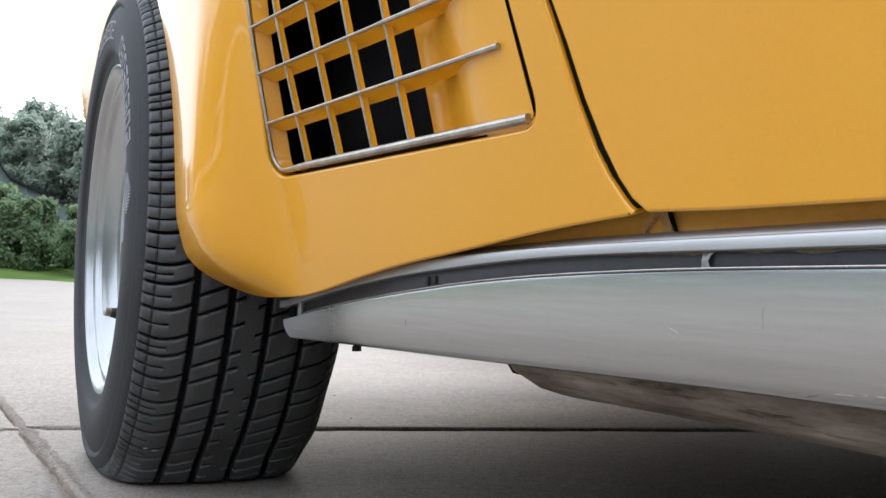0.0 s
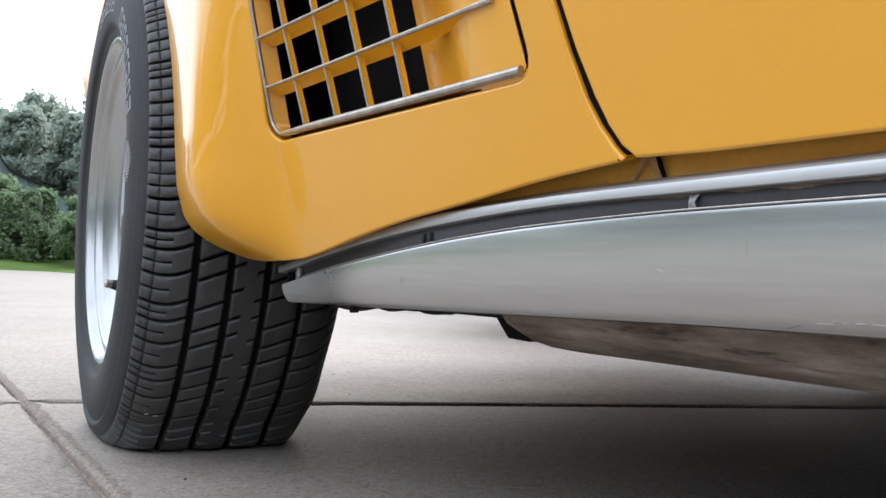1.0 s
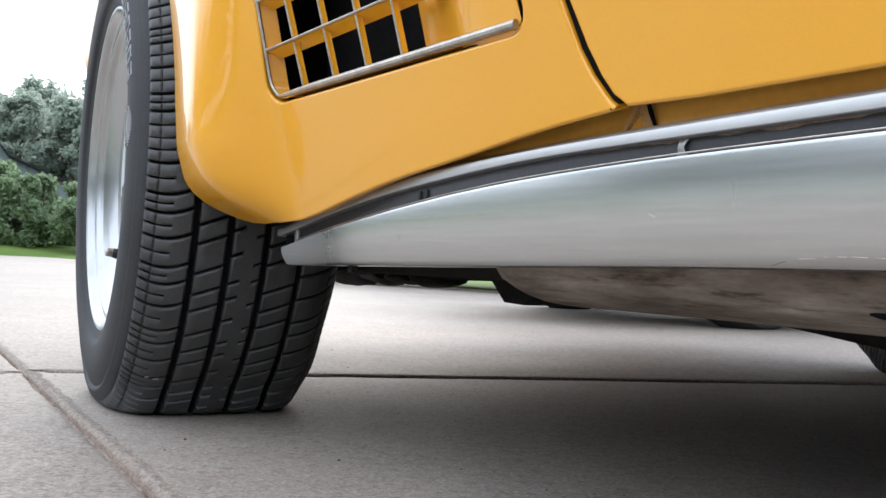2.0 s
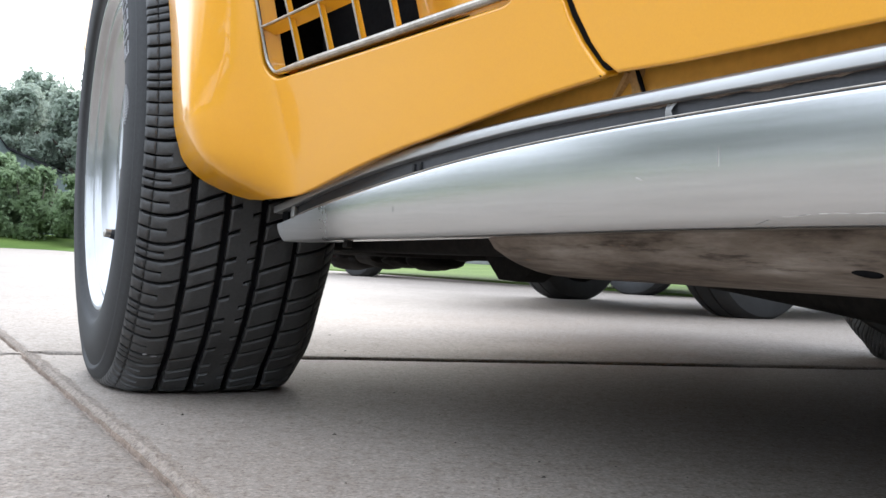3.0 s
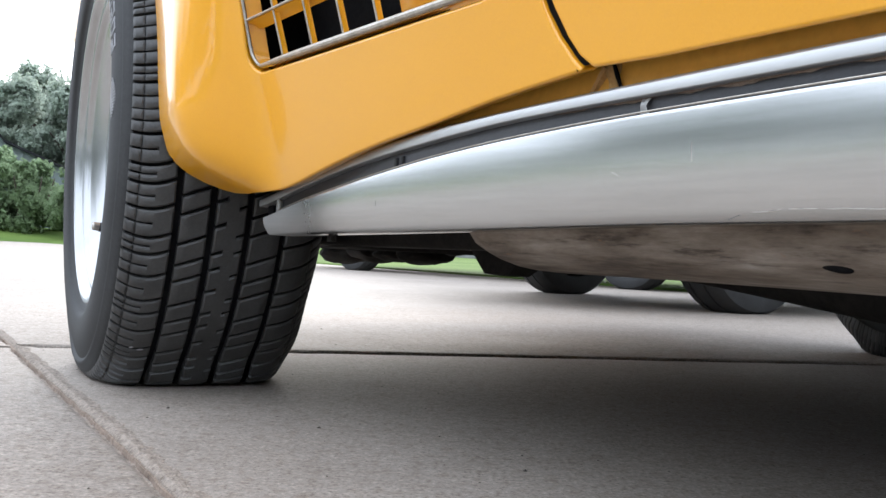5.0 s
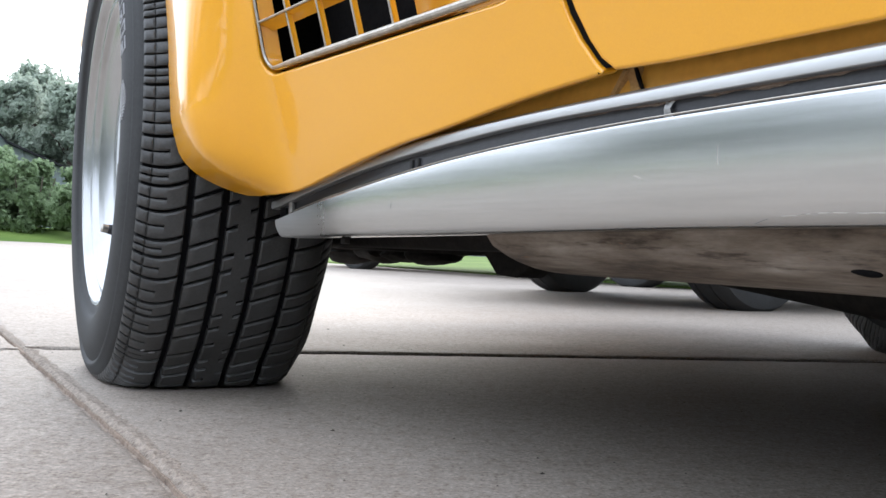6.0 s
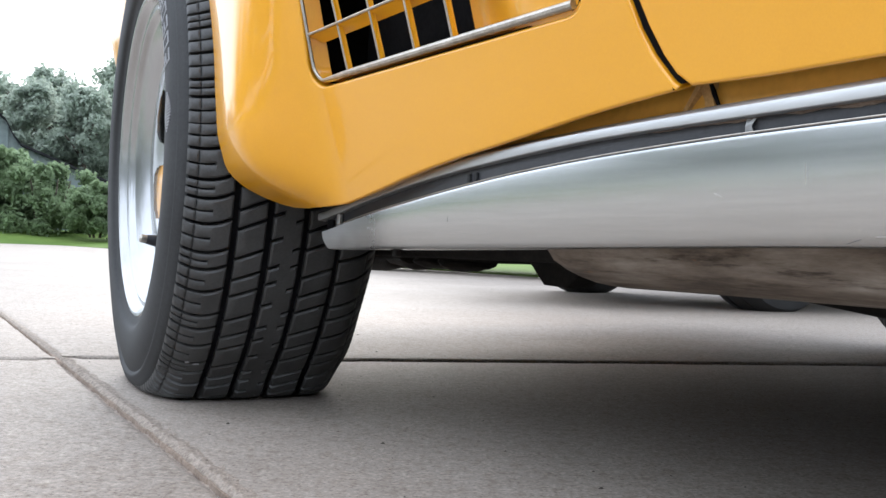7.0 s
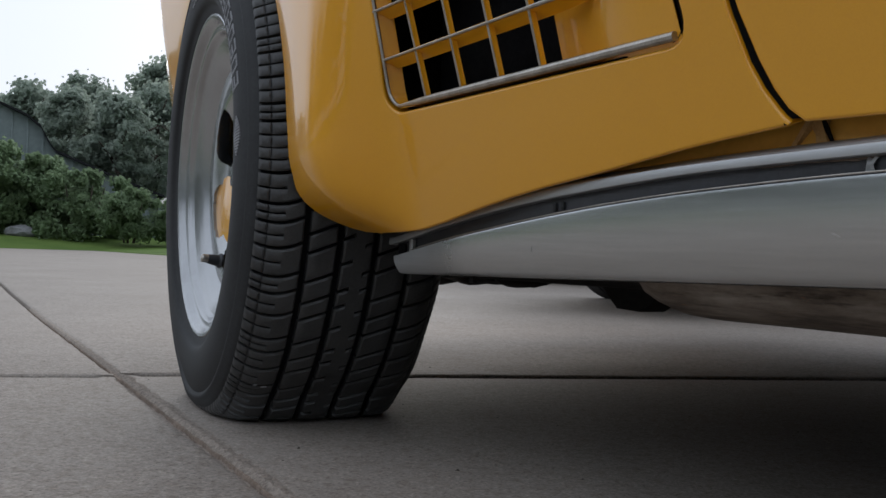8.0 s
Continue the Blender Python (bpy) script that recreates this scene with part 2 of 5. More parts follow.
def lathe(profile, steps, close=False):
    """Turned about the x axis: profile of (along x, radius)."""
    rows = [[(a, r * math.cos(2 * math.pi * k / steps), r * math.sin(2 * math.pi * k / steps)) for a, r in profile] for k in range(steps)]
    return sheet(rows, closed_u=True, closed_v=close)


def join(*pieces):
    verts, faces = [], []
    for v, f in pieces:
        n = len(verts)
        verts += list(v)
        faces += [tuple(k + n for k in g) for g in f]
    return verts, faces


def box_bm(x0, x1, y0, y1, z0, z1, bevel=0.004, segments=2):
    bm = bmesh.new()
    bmesh.ops.create_cube(bm, size=1)
    for v in bm.verts:
        v.co = Vector(((x0 + x1) / 2 + v.co.x * (x1 - x0), (y0 + y1) / 2 + v.co.y * (y1 - y0), (z0 + z1) / 2 + v.co.z * (z1 - z0)))
    if bevel:
        bmesh.ops.bevel(bm, geom=bm.edges[:], offset=bevel, segments=segments, affect="EDGES", profile=0.5)
    return bm


def tube(points, radius, sides=10, cap=True):
    pts = [Vector(p) for p in points]
    radii = radius if isinstance(radius, (list, tuple)) else [radius] * len(pts)
    rows, last = [], None
    for k, p in enumerate(pts):
        d = (pts[min(k + 1, len(pts) - 1)] - pts[max(k - 1, 0)]).normalized()
        up = last if last is not None else (Vector((0, 0, 1)) if abs(d.z) < 0.9 else Vector((1, 0, 0)))
        x = d.cross(up).normalized()
        y = x.cross(d).normalized()
        last = y
        rows.append([p + radii[k] * (math.cos(a) * x + math.sin(a) * y) for a in [2 * math.pi * q / sides for q in range(sides)]])
    v, f = sheet(rows, closed_v=True)
    if cap:
        n = len(v)
        f = f + [tuple(range(sides))[::-1], tuple(range(n - sides, n))]
    return v, f


def curve_fn(points, soft=0.03):
    """A smooth function through about these (x, y)."""
    xs, ys = [p[0] for p in points], [p[1] for p in points]
    lo, hi = xs[0] - 4 * soft, xs[-1] + 4 * soft
    grid = np.linspace(lo, hi, 1600)
    raw = np.interp(grid, xs, ys)
    step = grid[1] - grid[0]
    k = np.arange(-int(3 * soft / step) - 1, int(3 * soft / step) + 2)
    ker = np.exp(-0.5 * (k * step / soft) ** 2)
    ker /= ker.sum()
    pad = len(k) // 2
    sm = np.convolve(np.pad(raw, pad, mode="edge"), ker, mode="valid")
    return lambda x: float(np.interp(x, grid, sm))


# ---- the ground ----
CAR = pose(-0.152, 1.066, 0, 0, 0, math.degrees(math.atan2(-0.842, 0.539)))   # x: rearward, y: inward to the far side, z up
GRASS_EDGE = 5.05     # the lawn begins this far on the car's far side


def to_world(s, inward, z=0.0):
    return CAR @ Vector((s, inward, z))


DRIVE_END = -32.2     # the slabs end here, far ahead of the car


def lawn_height(s, inward):
    """Nearly level beside the car, rising into a low bank at the end of the drive."""
    d = max(0.0, inward - GRASS_EDGE)
    away = max(0.0, min(1.0, (-s - 15) / 15))
    away = away * away * (3 - 2 * away)
    bank = max(0.0, min(1.0, (DRIVE_END - s) / 5))
    h = 0.016 * d * (1 - away) + away * (0.06 * min(d, 6.0) + 0.016 * max(0.0, d - 6.0))
    return 0.02 + max(h, 0.46 * bank * bank * (3 - 2 * bank)) + 0.02 * min(max(0.0, -s - 38), 60.0)


def build_ground():
    size = [-400, -200, -120, -90, -70, -55, -45, -40, -37, -36, -35, -34, -33.2, -32.4, -32.0, -27, -22, -18, -14, -11, -8, -5, -2, 1, 5, 10, 16.2, 16.6, 20, 50, 150, 400]
    across = [-400, -150, -60, -30, -15, -11.6, -11.2, -8, -3, 0, 3, 5.0, 5.06, 6, 8, 10, 13, 17, 22, 30, 45, 70, 120, 250, 400]
    rows = []
    for s in size:
        row = []
        for v in across:
            h = lawn_height(s, v) if v > GRASS_EDGE or s < DRIVE_END else (-0.06 if -11.5 < v and s < 16.5 else 0.02)
            if abs(s) > 150 or abs(v) > 100:
                h = 0.0
            row.append(to_world(s, v, h))
        rows.append(row)
    g = part("ground", sheet(rows), LAWN)
    tagged(g, "mown green lawn rising gently behind the driveway", "ground", kind="structure")
    base = part("soil_base", sheet([[to_world(s, v, -0.045) for v in (-11, 0, 5.04)] for s in (DRIVE_END + 0.1, 0, 16)]), DARK_SOIL)
    tagged(base, "dark soil bed under the concrete slabs", "soil", kind="structure")


build_ground()

# joints between the slabs, in the car's own axes
J_CROSS = Vector((-0.79, -0.138))


def joint_long(s):           # runs along the car: inward offset
    return float(np.interp(s, [-60, -3.57, -2.1, -1.09, -0.79, -0.25, 0.07, 0.28, 1.0, 16], [2.3, -0.05, -0.104, -0.13, -0.138, -0.155, -0.164, -0.174, -0.2, -0.75]))


def joint_cross(v):          # runs under the car: offset along the car
    return -0.79 + 0.318 * (v + 0.138)


def jag(x, seed, amount):
    return amount * (noise.noise(Vector((x * 9, seed, 0))) + 0.6 * noise.noise(Vector((x * 33, seed, 3.1))) + 0.4 * noise.noise(Vector((x * 90, seed, 7.7))))


def build_slabs():
    pavement = tagged(new("pavement"), "weathered grey-beige concrete driveway cast in slabs", "driveway", kind="structure")

    def spaced(a, b, near):
        """Stops from a to b, close together near the middle of the view."""
        out, x = [], a
        while x < b - 1e-6:
            out.append(x)
            x += max(0.012, min(2.5, 0.03 * (abs(x - near) - 0.8))) if abs(x - near) > 0.8 else 0.012
        return out + [b]

    far, back, left, right = DRIVE_END + 0.05, 16.0, -11.0, 5.02
    for along in (0, 1):          # 0: towards the front, 1: towards the rear
        for side in (0, 1):       # 0: the near side, 1: under the car
            gap_l = (-0.0035 if side == 0 else 0.0075)
            gap_c = (-0.008 if along == 0 else 0.008) * (1.0 if side else 0.7)
            lift = {(0, 0): -0.001, (0, 1): 0.0024, (1, 0): -0.003, (1, 1): 0.0}[(along, side)]
            v_end = left if side == 0 else right
            s_end = far if along == 0 else back
            jl = lambda s: joint_long(s) + gap_l + jag(s, 2.0 + side, 0.0035 if along else 0.0025)
            jc = lambda v: joint_cross(v) + gap_c + jag(v * 0.6, 5.0 + along, 0.0046)
            ss = spaced(0.0, abs(s_end + 0.79), 0.4)
            vs = spaced(0.0, abs(v_end + 0.138), 0.5)
            rim_l = []            # along the long joint, away from the crossing
            for q in ss:
                s = -0.79 + (q if along else -q)
                v = jl(s)
                rim_l.append((jc(v) if q == 0 else s, v))
            rim_c = []
            for q in vs[1:]:
                v = -0.138 + (q if side else -q)
                rim_c.append((jc(v), v))
            corner = (s_end, v_end)
            loop = rim_l[::-1] + rim_c + [corner]
            if (along + side) % 2 == 1:
                loop = loop[::-1]
            n = len(loop)
            # shrink for the worn edge
            verts, ring = [], []

            def shifted(k, d):
                p, a, b = Vector(loop[k]), Vector(loop[k - 1]), Vector(loop[(k + 1) % n])
                t = (b - a).normalized()
                nrm = Vector((-t.y, t.x)) * turn
                return p + nrm * d
            area = sum(loop[k - 1][0] * loop[k][1] - loop[k][0] * loop[k - 1][1] for k in range(n))
            turn = 1 if area > 0 else -1
            for d, z in ((0.0, -0.04), (0.0, -0.009), (0.002, -0.0035), (0.006, -0.0008), (0.013, 0.0)):
                row = []
                for k in range(n):
                    near = loop[k]
                    chip = max(0.0, noise.noise(Vector((near[0] * 22, near[1] * 22, 1.7)))) if 0 < k < n - 1 else 0.0
                    p = shifted(k, d * (1 + 1.6 * chip)) if 0 < k < n - 2 and (Vector(loop[k]) - J_CROSS).length > 0.03 else Vector(loop[k])
                    row.append(len(verts))
                    w = to_world(p.x, p.y, z + lift)
                    verts.append(w)
                ring.append(row)
            faces = []
            for a, b in zip(ring, ring[1:]):
                for k in range(n):
                    faces.append((a[k], a[(k + 1) % n], b[(k + 1) % n], b[k]))
            faces.append(tuple(ring[-1]))
            if turn < 0:
                faces = [f[::-1] for f in faces]
            slab = part("slab", (verts, faces), CONCRETE, pavement)


build_slabs()


def build_joint_fill():
    """The worn joint: a crumbled concrete lip on one side of a narrow dark crack."""
    rows = []
    stops = [-2.6 + 0.004 * k for k in range(300)] + [-1.4 + 0.0011 * k for k in range(1900)]
    for s in stops:
        v0 = joint_long(s)
        wide = 0.0225 + 0.003 * noise.noise(Vector((s * 14, 0, 4.4))) + 0.0025 * noise.noise(Vector((s * 50, 0, 1.4)))
        broken = max(0.0, noise.noise(Vector((s * 11, 0, 9.1)))) + 0.5 * math.exp(-((s + 0.79) / 0.12) ** 2)
        row = []
        for q in range(25):
            f = q / 24
            p = to_world(s, v0 - 0.008 + f * (wide + 0.007))
            rough = (0.0008 + 0.0016 * broken) * noise.noise(Vector((s * 55, f * 1.6, 2.2))) + (0.0008 + 0.0008 * broken) * noise.noise(Vector((s * 190, f * 4.6, 8.2))) + 0.0008 * noise.noise(Vector((s * 420, f * 10, 5.2)))
            h = -0.0062 + 0.0072 * smooth_step_early(f * 2.2 - 0.2) - 0.0013 * smooth_step_early((f - 0.5) / 0.5) + 1.25 * rough * (1 - 0.5 * f * f)
            row.append(Vector((p.x, p.y, min(h, 0.0030))))
        rows.append(row)
    fill = part("joint_lip", sheet(rows), LIP)
    tagged(fill, "crumbled concrete lip and grit along the worn slab joint", "concrete", kind="stuff")
    rows = []
    for k in range(900):
        s = -2.6 + 3.6 * k / 899
        v0 = joint_long(s) - 0.0030 + 0.002 * noise.noise(Vector((s * 21, 3, 0)))
        wide = max(0.0006, 0.0028 + 0.0045 * noise.noise(Vector((s * 12, 7, 0))) + 0.003 * noise.noise(Vector((s * 60, 1, 0))) + 0.006 * math.exp(-((s + 0.79) / 0.06) ** 2))
        lift = 0.0012 * noise.noise(Vector((s * 120, 5, 0)))
        rows.append([to_world(s, v0 - wide / 2, -0.0055), to_world(s, v0 - wide / 4, -0.0012 + lift), to_world(s, v0 + wide / 4, -0.0004 - lift), to_world(s, v0 + wide / 2, -0.0055)])
    dirt = part("joint_dirt", sheet(rows), SOIL)
    tagged(dirt, "brown soil packed along the worn slab joint", "soil", kind="stuff")
    rng = random.Random(21)
    v, f = [], []
    for k in range(170):
        s, w = rng.uniform(-1.6, 0.9), rng.uniform(-0.5, 0.75)
        if abs(w - joint_long(s)) < 0.03 or abs(s - joint_cross(w)) < 0.03:
            continue
        r = rng.uniform(0.0006, 0.0016) * (1.9 if k % 17 == 0 else 1)
        c = to_world(s, w, 0.0002 if w > joint_long(s) and s > joint_cross(w) else (0.0026 if w > joint_long(s) else (-0.0028 if s > joint_cross(w) else -0.0008)))
        n = len(v)
        pts = [Vector((math.cos(a), math.sin(a), 0)) for a in [2 * math.pi * q / 6 + rng.random() * 0.5 for q in range(6)]]
        v += [c + Vector((p.x * r * rng.uniform(0.7, 1.6), p.y * r, 0)) for p in pts] + [c + Vector((0, 0, r * 0.7))]
        f += [(n + q, n + (q + 1) % 6, n + 6) for q in range(6)]
    grit = part("grit", (v, f), SPECK)
    tagged(grit, "small dark specks of grit lying on the concrete", "grit", kind="stuff")


def smooth_step_early(x):
    x = max(0.0, min(1.0, x))
    return x * x * (3 - 2 * x)


build_joint_fill()

# ---- the yellow car: its side ----
car = thing("sports_car", "glossy yellow vintage fibreglass sports car with polished wheels on the driveway", "car", CAR)
ARCH = (-0.413, 0.330, 0.349)       # wheel opening: along, height, radius
base_w = curve_fn([(-1.4, -0.12), (-0.8, 0.01), (-0.5, 0.06), (0.0, 0.0588), (0.45, 0.0219), (0.55, 0.0143), (0.75, 0.014), (1.0, 0.008), (1.5, 0.012)], 0.05)
lean_w = curve_fn([(0.10, -0.085), (0.25, -0.0322), (0.50, 0.0378), (0.62, 0.058), (0.72, 0.045), (0.85, -0.03)], 0.03)
arch_w = curve_fn([(0.15, -0.02), (0.235, 0.010), (0.249, 0.038), (0.262, 0.070), (0.285, 0.096), (0.32, 0.110), (0.37, 0.1135), (0.45, 0.1145), (0.57, 0.115), (0.7, 0.105), (0.85, 0.05)], 0.008)

arch_front_w = curve_fn([(0.2, 0.0), (0.3, 0.02), (0.45, 0.031), (0.5, 0.042), (0.56, 0.057), (0.64, 0.071), (0.72, 0.08), (0.85, 0.04)], 0.02)


def smooth_step(x):
    x = max(0.0, min(1.0, x))
    return x * x * x * (x * (6 * x - 15) + 10)


def side_w(s, z):
    """How far out the car's side stands, at s along it and z high."""
    plain = base_w(s) + lean_w(z)
    d = abs(s - ARCH[0]) - 0.37
    k = smooth_step(1 - (d - 0.05) / 0.09)
    ahead = smooth_step((-0.25 - s) / 0.4)
    roll = 0.0055 * max(0.0, 1 - max(0.0, math.hypot(s - ARCH[0], z - ARCH[1]) - ARCH[2]) / 0.075) ** 2
    return plain * (1 - k) + (arch_w(z) * (1 - ahead) + arch_front_w(z) * ahead) * k - roll * smooth_step((z - 0.25) / 0.07)


def on_side(s, z, proud=0.0):
    e = 0.004
    n = Vector((-(side_w(s + e, z) - side_w(s - e, z)) / (2 * e), -1.0, -(side_w(s, z + e) - side_w(s, z - e)) / (2 * e)))
    n = Vector((n.x, -1.0, n.z)).normalized()
    return Vector((s, -side_w(s, z), z)) + n * proud, n


def in_loop(x, y, loop):
    hit = False
    for k in range(len(loop)):
        (x0, y0), (x1, y1) = loop[k - 1], loop[k]
        if (y0 > y) != (y1 > y) and x < (x1 - x0) * (y - y0) / (y1 - y0) + x0:
            hit = not hit
    return hit


def near_loop(x, y, loop, d):
    return any((x - a) ** 2 + (y - b) ** 2 < d * d for a, b in loop)


def resample(loop, step):
    out = []
    for k in range(len(loop)):
        a, b = Vector(loop[k]), Vector(loop[(k + 1) % len(loop)])
        m = max(1, round((b - a).length / step))
        out += [tuple(a.lerp(b, q / m)) for q in range(m)]
    return out


def rounded(points, radii, step=6):
    """A closed outline with its corners rounded."""
    out = []
    for k, p in enumerate(points):
        r = radii[k]
        p, a, b = Vector(p), Vector(points[k - 1]), Vector(points[(k + 1) % len(points)])
        if r <= 0:
            out.append(tuple(p))
            continue
        u, v = (a - p).normalized(), (b - p).normalized()
        for q in range(step + 1):
            t = q / step
            out.append(tuple((1 - t) ** 2 * (p + u * r) + 2 * t * (1 - t) * p + t * t * (p + v * r)))
    return out


def skin(name, outline, holes, mat, parent, label="", grid=0.012, lip=0.016, radius=0.003):
    """A body panel cut from the side's shape, with turned-in edges."""
    from mathutils.geometry import delaunay_2d_cdt
    loops = [resample(outline, grid * 0.7)] + [resample(h, grid * 0.5) for h in holes]
    for h, lp in enumerate(loops):       # drawn in, so that the rounded edge ends on the outline
        area = sum(lp[k - 1][0] * lp[k][1] - lp[k][0] * lp[k - 1][1] for k in range(len(lp)))
        sign = (1 if area > 0 else -1) * (1 if h == 0 else -1)
        moved = []
        for k in range(len(lp)):
            t = (Vector(lp[(k + 1) % len(lp)]) - Vector(lp[k - 1])).normalized()
            moved.append(tuple(Vector(lp[k]) - Vector((t.y, -t.x)) * sign * radius))
        loops[h] = moved
    pts, faces_in = [], []
    for lp in loops:
        faces_in.append(list(range(len(pts), len(pts) + len(lp))))
        pts += lp
    count = len(pts)
    xs, ys = [p[0] for p in loops[0]], [p[1] for p in loops[0]]
    x = min(xs)
    edge = [p for lp in loops for p in lp]
    cells = {}
    for p in edge:
        cells.setdefault((int(p[0] // grid), int(p[1] // grid)), []).append(p)
    while x < max(xs):
        y = min(ys)
        while y < max(ys):
            cx, cy = int(x // grid), int(y // grid)
            close = [p for i in (-1, 0, 1) for j in (-1, 0, 1) for p in cells.get((cx + i, cy + j), ())]
            if in_loop(x, y, loops[0]) and not any(in_loop(x, y, h) for h in loops[1:]) and not near_loop(x, y, close, grid * 0.55):
                pts.append((x, y))
            y += grid
        x += grid
    co, _, tris, _, _, _ = delaunay_2d_cdt([Vector(p) for p in pts], [], faces_in, 2, 1e-5)
    keep = []
    for t in tris:
        c = (co[t[0]] + co[t[1]] + co[t[2]]) / 3
        if in_loop(c.x, c.y, loops[0]) and not any(in_loop(c.x, c.y, h) for h in loops[1:]):
            keep.append(tuple(t))
    verts, normals = [], []
    for c in co:
        p, n = on_side(c.x, c.y)
        verts.append(p)
        normals.append(n)
    used = []
    for t in keep:
        a, b, c = (verts[k] for k in t[:3])
        used.append(t if (b - a).cross(c - a).dot(normals[t[0]]) > 0 else t[::-1])
    for h, lp in enumerate(loops):
        area = sum(lp[k - 1][0] * lp[k][1] - lp[k][0] * lp[k - 1][1] for k in range(len(lp)))
        sign = (1 if area > 0 else -1) * (1 if h == 0 else -1)
        rows = []
        for depth, out in ((0, 0), (-0.3 * radius, 0.7 * radius), (-radius, radius), (-lip, radius)):
            row = []
            for k in range(len(lp)):
                a, b = Vector(lp[k - 1]), Vector(lp[(k + 1) % len(lp)])
                t = (b - a).normalized()
                o = Vector((t.y, -t.x)) * sign
                p, n = on_side(*lp[k])
                way = (Vector((o.x, 0, o.y)) - n * Vector((o.x, 0, o.y)).dot(n)).normalized()
                row.append(len(verts))
                verts.append(p + n * depth + way * out)
                m = {0: n, 1: (n * 0.7 + way * 0.7), 2: way, 3: way}[[0, -0.3 * radius, -radius, -lip].index(depth)]
                normals.append(m.normalized())
            rows.append(row)
        for r0, r1 in zip(rows, rows[1:]):
            for k in range(len(lp)):
                j = (k + 1) % len(lp)
                q = (r0[k], r0[j], r1[j], r1[k])
                a, b, c = verts[q[0]], verts[q[1]], verts[q[2]]
                used.append(q if (b - a).cross(c - a).dot(normals[q[0]] + normals[q[2]]) > 0 else q[::-1])
    me = bpy.data.meshes.new(name)
    me.from_pydata([tuple(v) for v in verts], [], used)
    me.polygons.foreach_set("use_smooth", [True] * len(me.polygons))
    me.normals_split_custom_set_from_vertices([tuple(n) for n in normals])
    me.update()
    return part(name, me, mat, parent, label)


# outlines on the side, as (along, height)
BOTTOM = [(0.02, 0.2418), (0.055, 0.2435), (0.09, 0.2475), (0.125, 0.2530), (0.16, 0.2595), (0.20, 0.2670), (0.243, 0.2742), (0.29, 0.2810), (0.334, 0.2862), (0.374, 0.2912), (0.41, 0.2960), (0.445, 0.3005), (0.476, 0.3038), (0.505, 0.3064), (0.530, 0.3085)]
GAP_F = [(0.5350, 0.3095), (0.5268, 0.320), (0.518, 0.333), (0.5105, 0.35), (0.5025, 0.38), (0.496, 0.415), (0.490, 0.443), (0.478, 0.51), (0.465, 0.60), (0.452, 0.72)]
GAP_R = [(0.5445, 0.3100), (0.534, 0.3185), (0.526, 0.331), (0.518, 0.350), (0.509, 0.380), (0.502, 0.415), (0.495, 0.443), (0.483, 0.51), (0.47, 0.60), (0.457, 0.72)]
arch_loop = []
for k in range(61):
    a = radians(-4.0 + (184.5 * k) / 60)
    arch_loop.append((ARCH[0] + ARCH[2] * math.cos(a), ARCH[1] + ARCH[2] * math.sin(a)))
corner = [(-0.0668, 0.291), (-0.0630, 0.2765), (-0.0560, 0.2635), (-0.0450, 0.2538), (-0.0300, 0.2470), (-0.0100, 0.2430)]
fender_outline = [(-1.15, 0.50), (-1.10, 0.46), (-0.84, 0.34)] + arch_loop[::-1] + corner + BOTTOM + GAP_F + [(0.445, 0.76), (-0.4, 0.79), (-1.15, 0.70)]
VENT = rounded([(0.0785, 0.3612), (0.466, 0.3690), (0.4435, 0.55), (0.094, 0.55)], [0.024, 0.021, 0.02, 0.02])
skin("front_fender", fender_outline, [VENT], YELLOW, car)
door_outline = GAP_R[::-1] + [(0.60, 0.3086), (0.75, 0.3085), (1.0, 0.311), (1.46, 0.316), (1.49, 0.33), (1.52, 0.72), (1.5, 0.76), (0.46, 0.76)]
skin("door", door_outline, [], YELLOW, car)
skin("rear_quarter", [(1.50, 0.316), (1.66, 0.27)] + [(2.076 - 0.378 * math.cos(radians(a)), 0.33 + 0.378 * math.sin(radians(a))) for a in range(-8, 189, 7)] + [(2.7, 0.32), (2.95, 0.42), (2.95, 0.74), (1.53, 0.76), (1.53, 0.72)], [], YELLOW, car)

# sill behind the door's lower edge
sill_rows = []
for k in range(60):
    s = 0.02 + 1.5 * k / 59
    w0 = -0.0285 + 0.005 * (1 - smooth_step((s - 0.38) / 0.09))
    sill_rows.append([Vector((s, -(w0 - 0.02), 0.36)), Vector((s, -w0, 0.335)), Vector((s, -(w0 + 0.004), 0.305)), Vector((s, -(w0 + 0.012), 0.262)), Vector((s, -(w0 - 0.05), 0.23))])
part("sill", sheet(sill_rows), YELLOW_DULL, car, "dull yellow painted sill")
# black block behind the door gap: the dark inside put into its colour
part("gap_backing", box_bm(0.42, 0.56, 0.018, 0.06, 0.338, 0.74, 0.004), VOID, car)


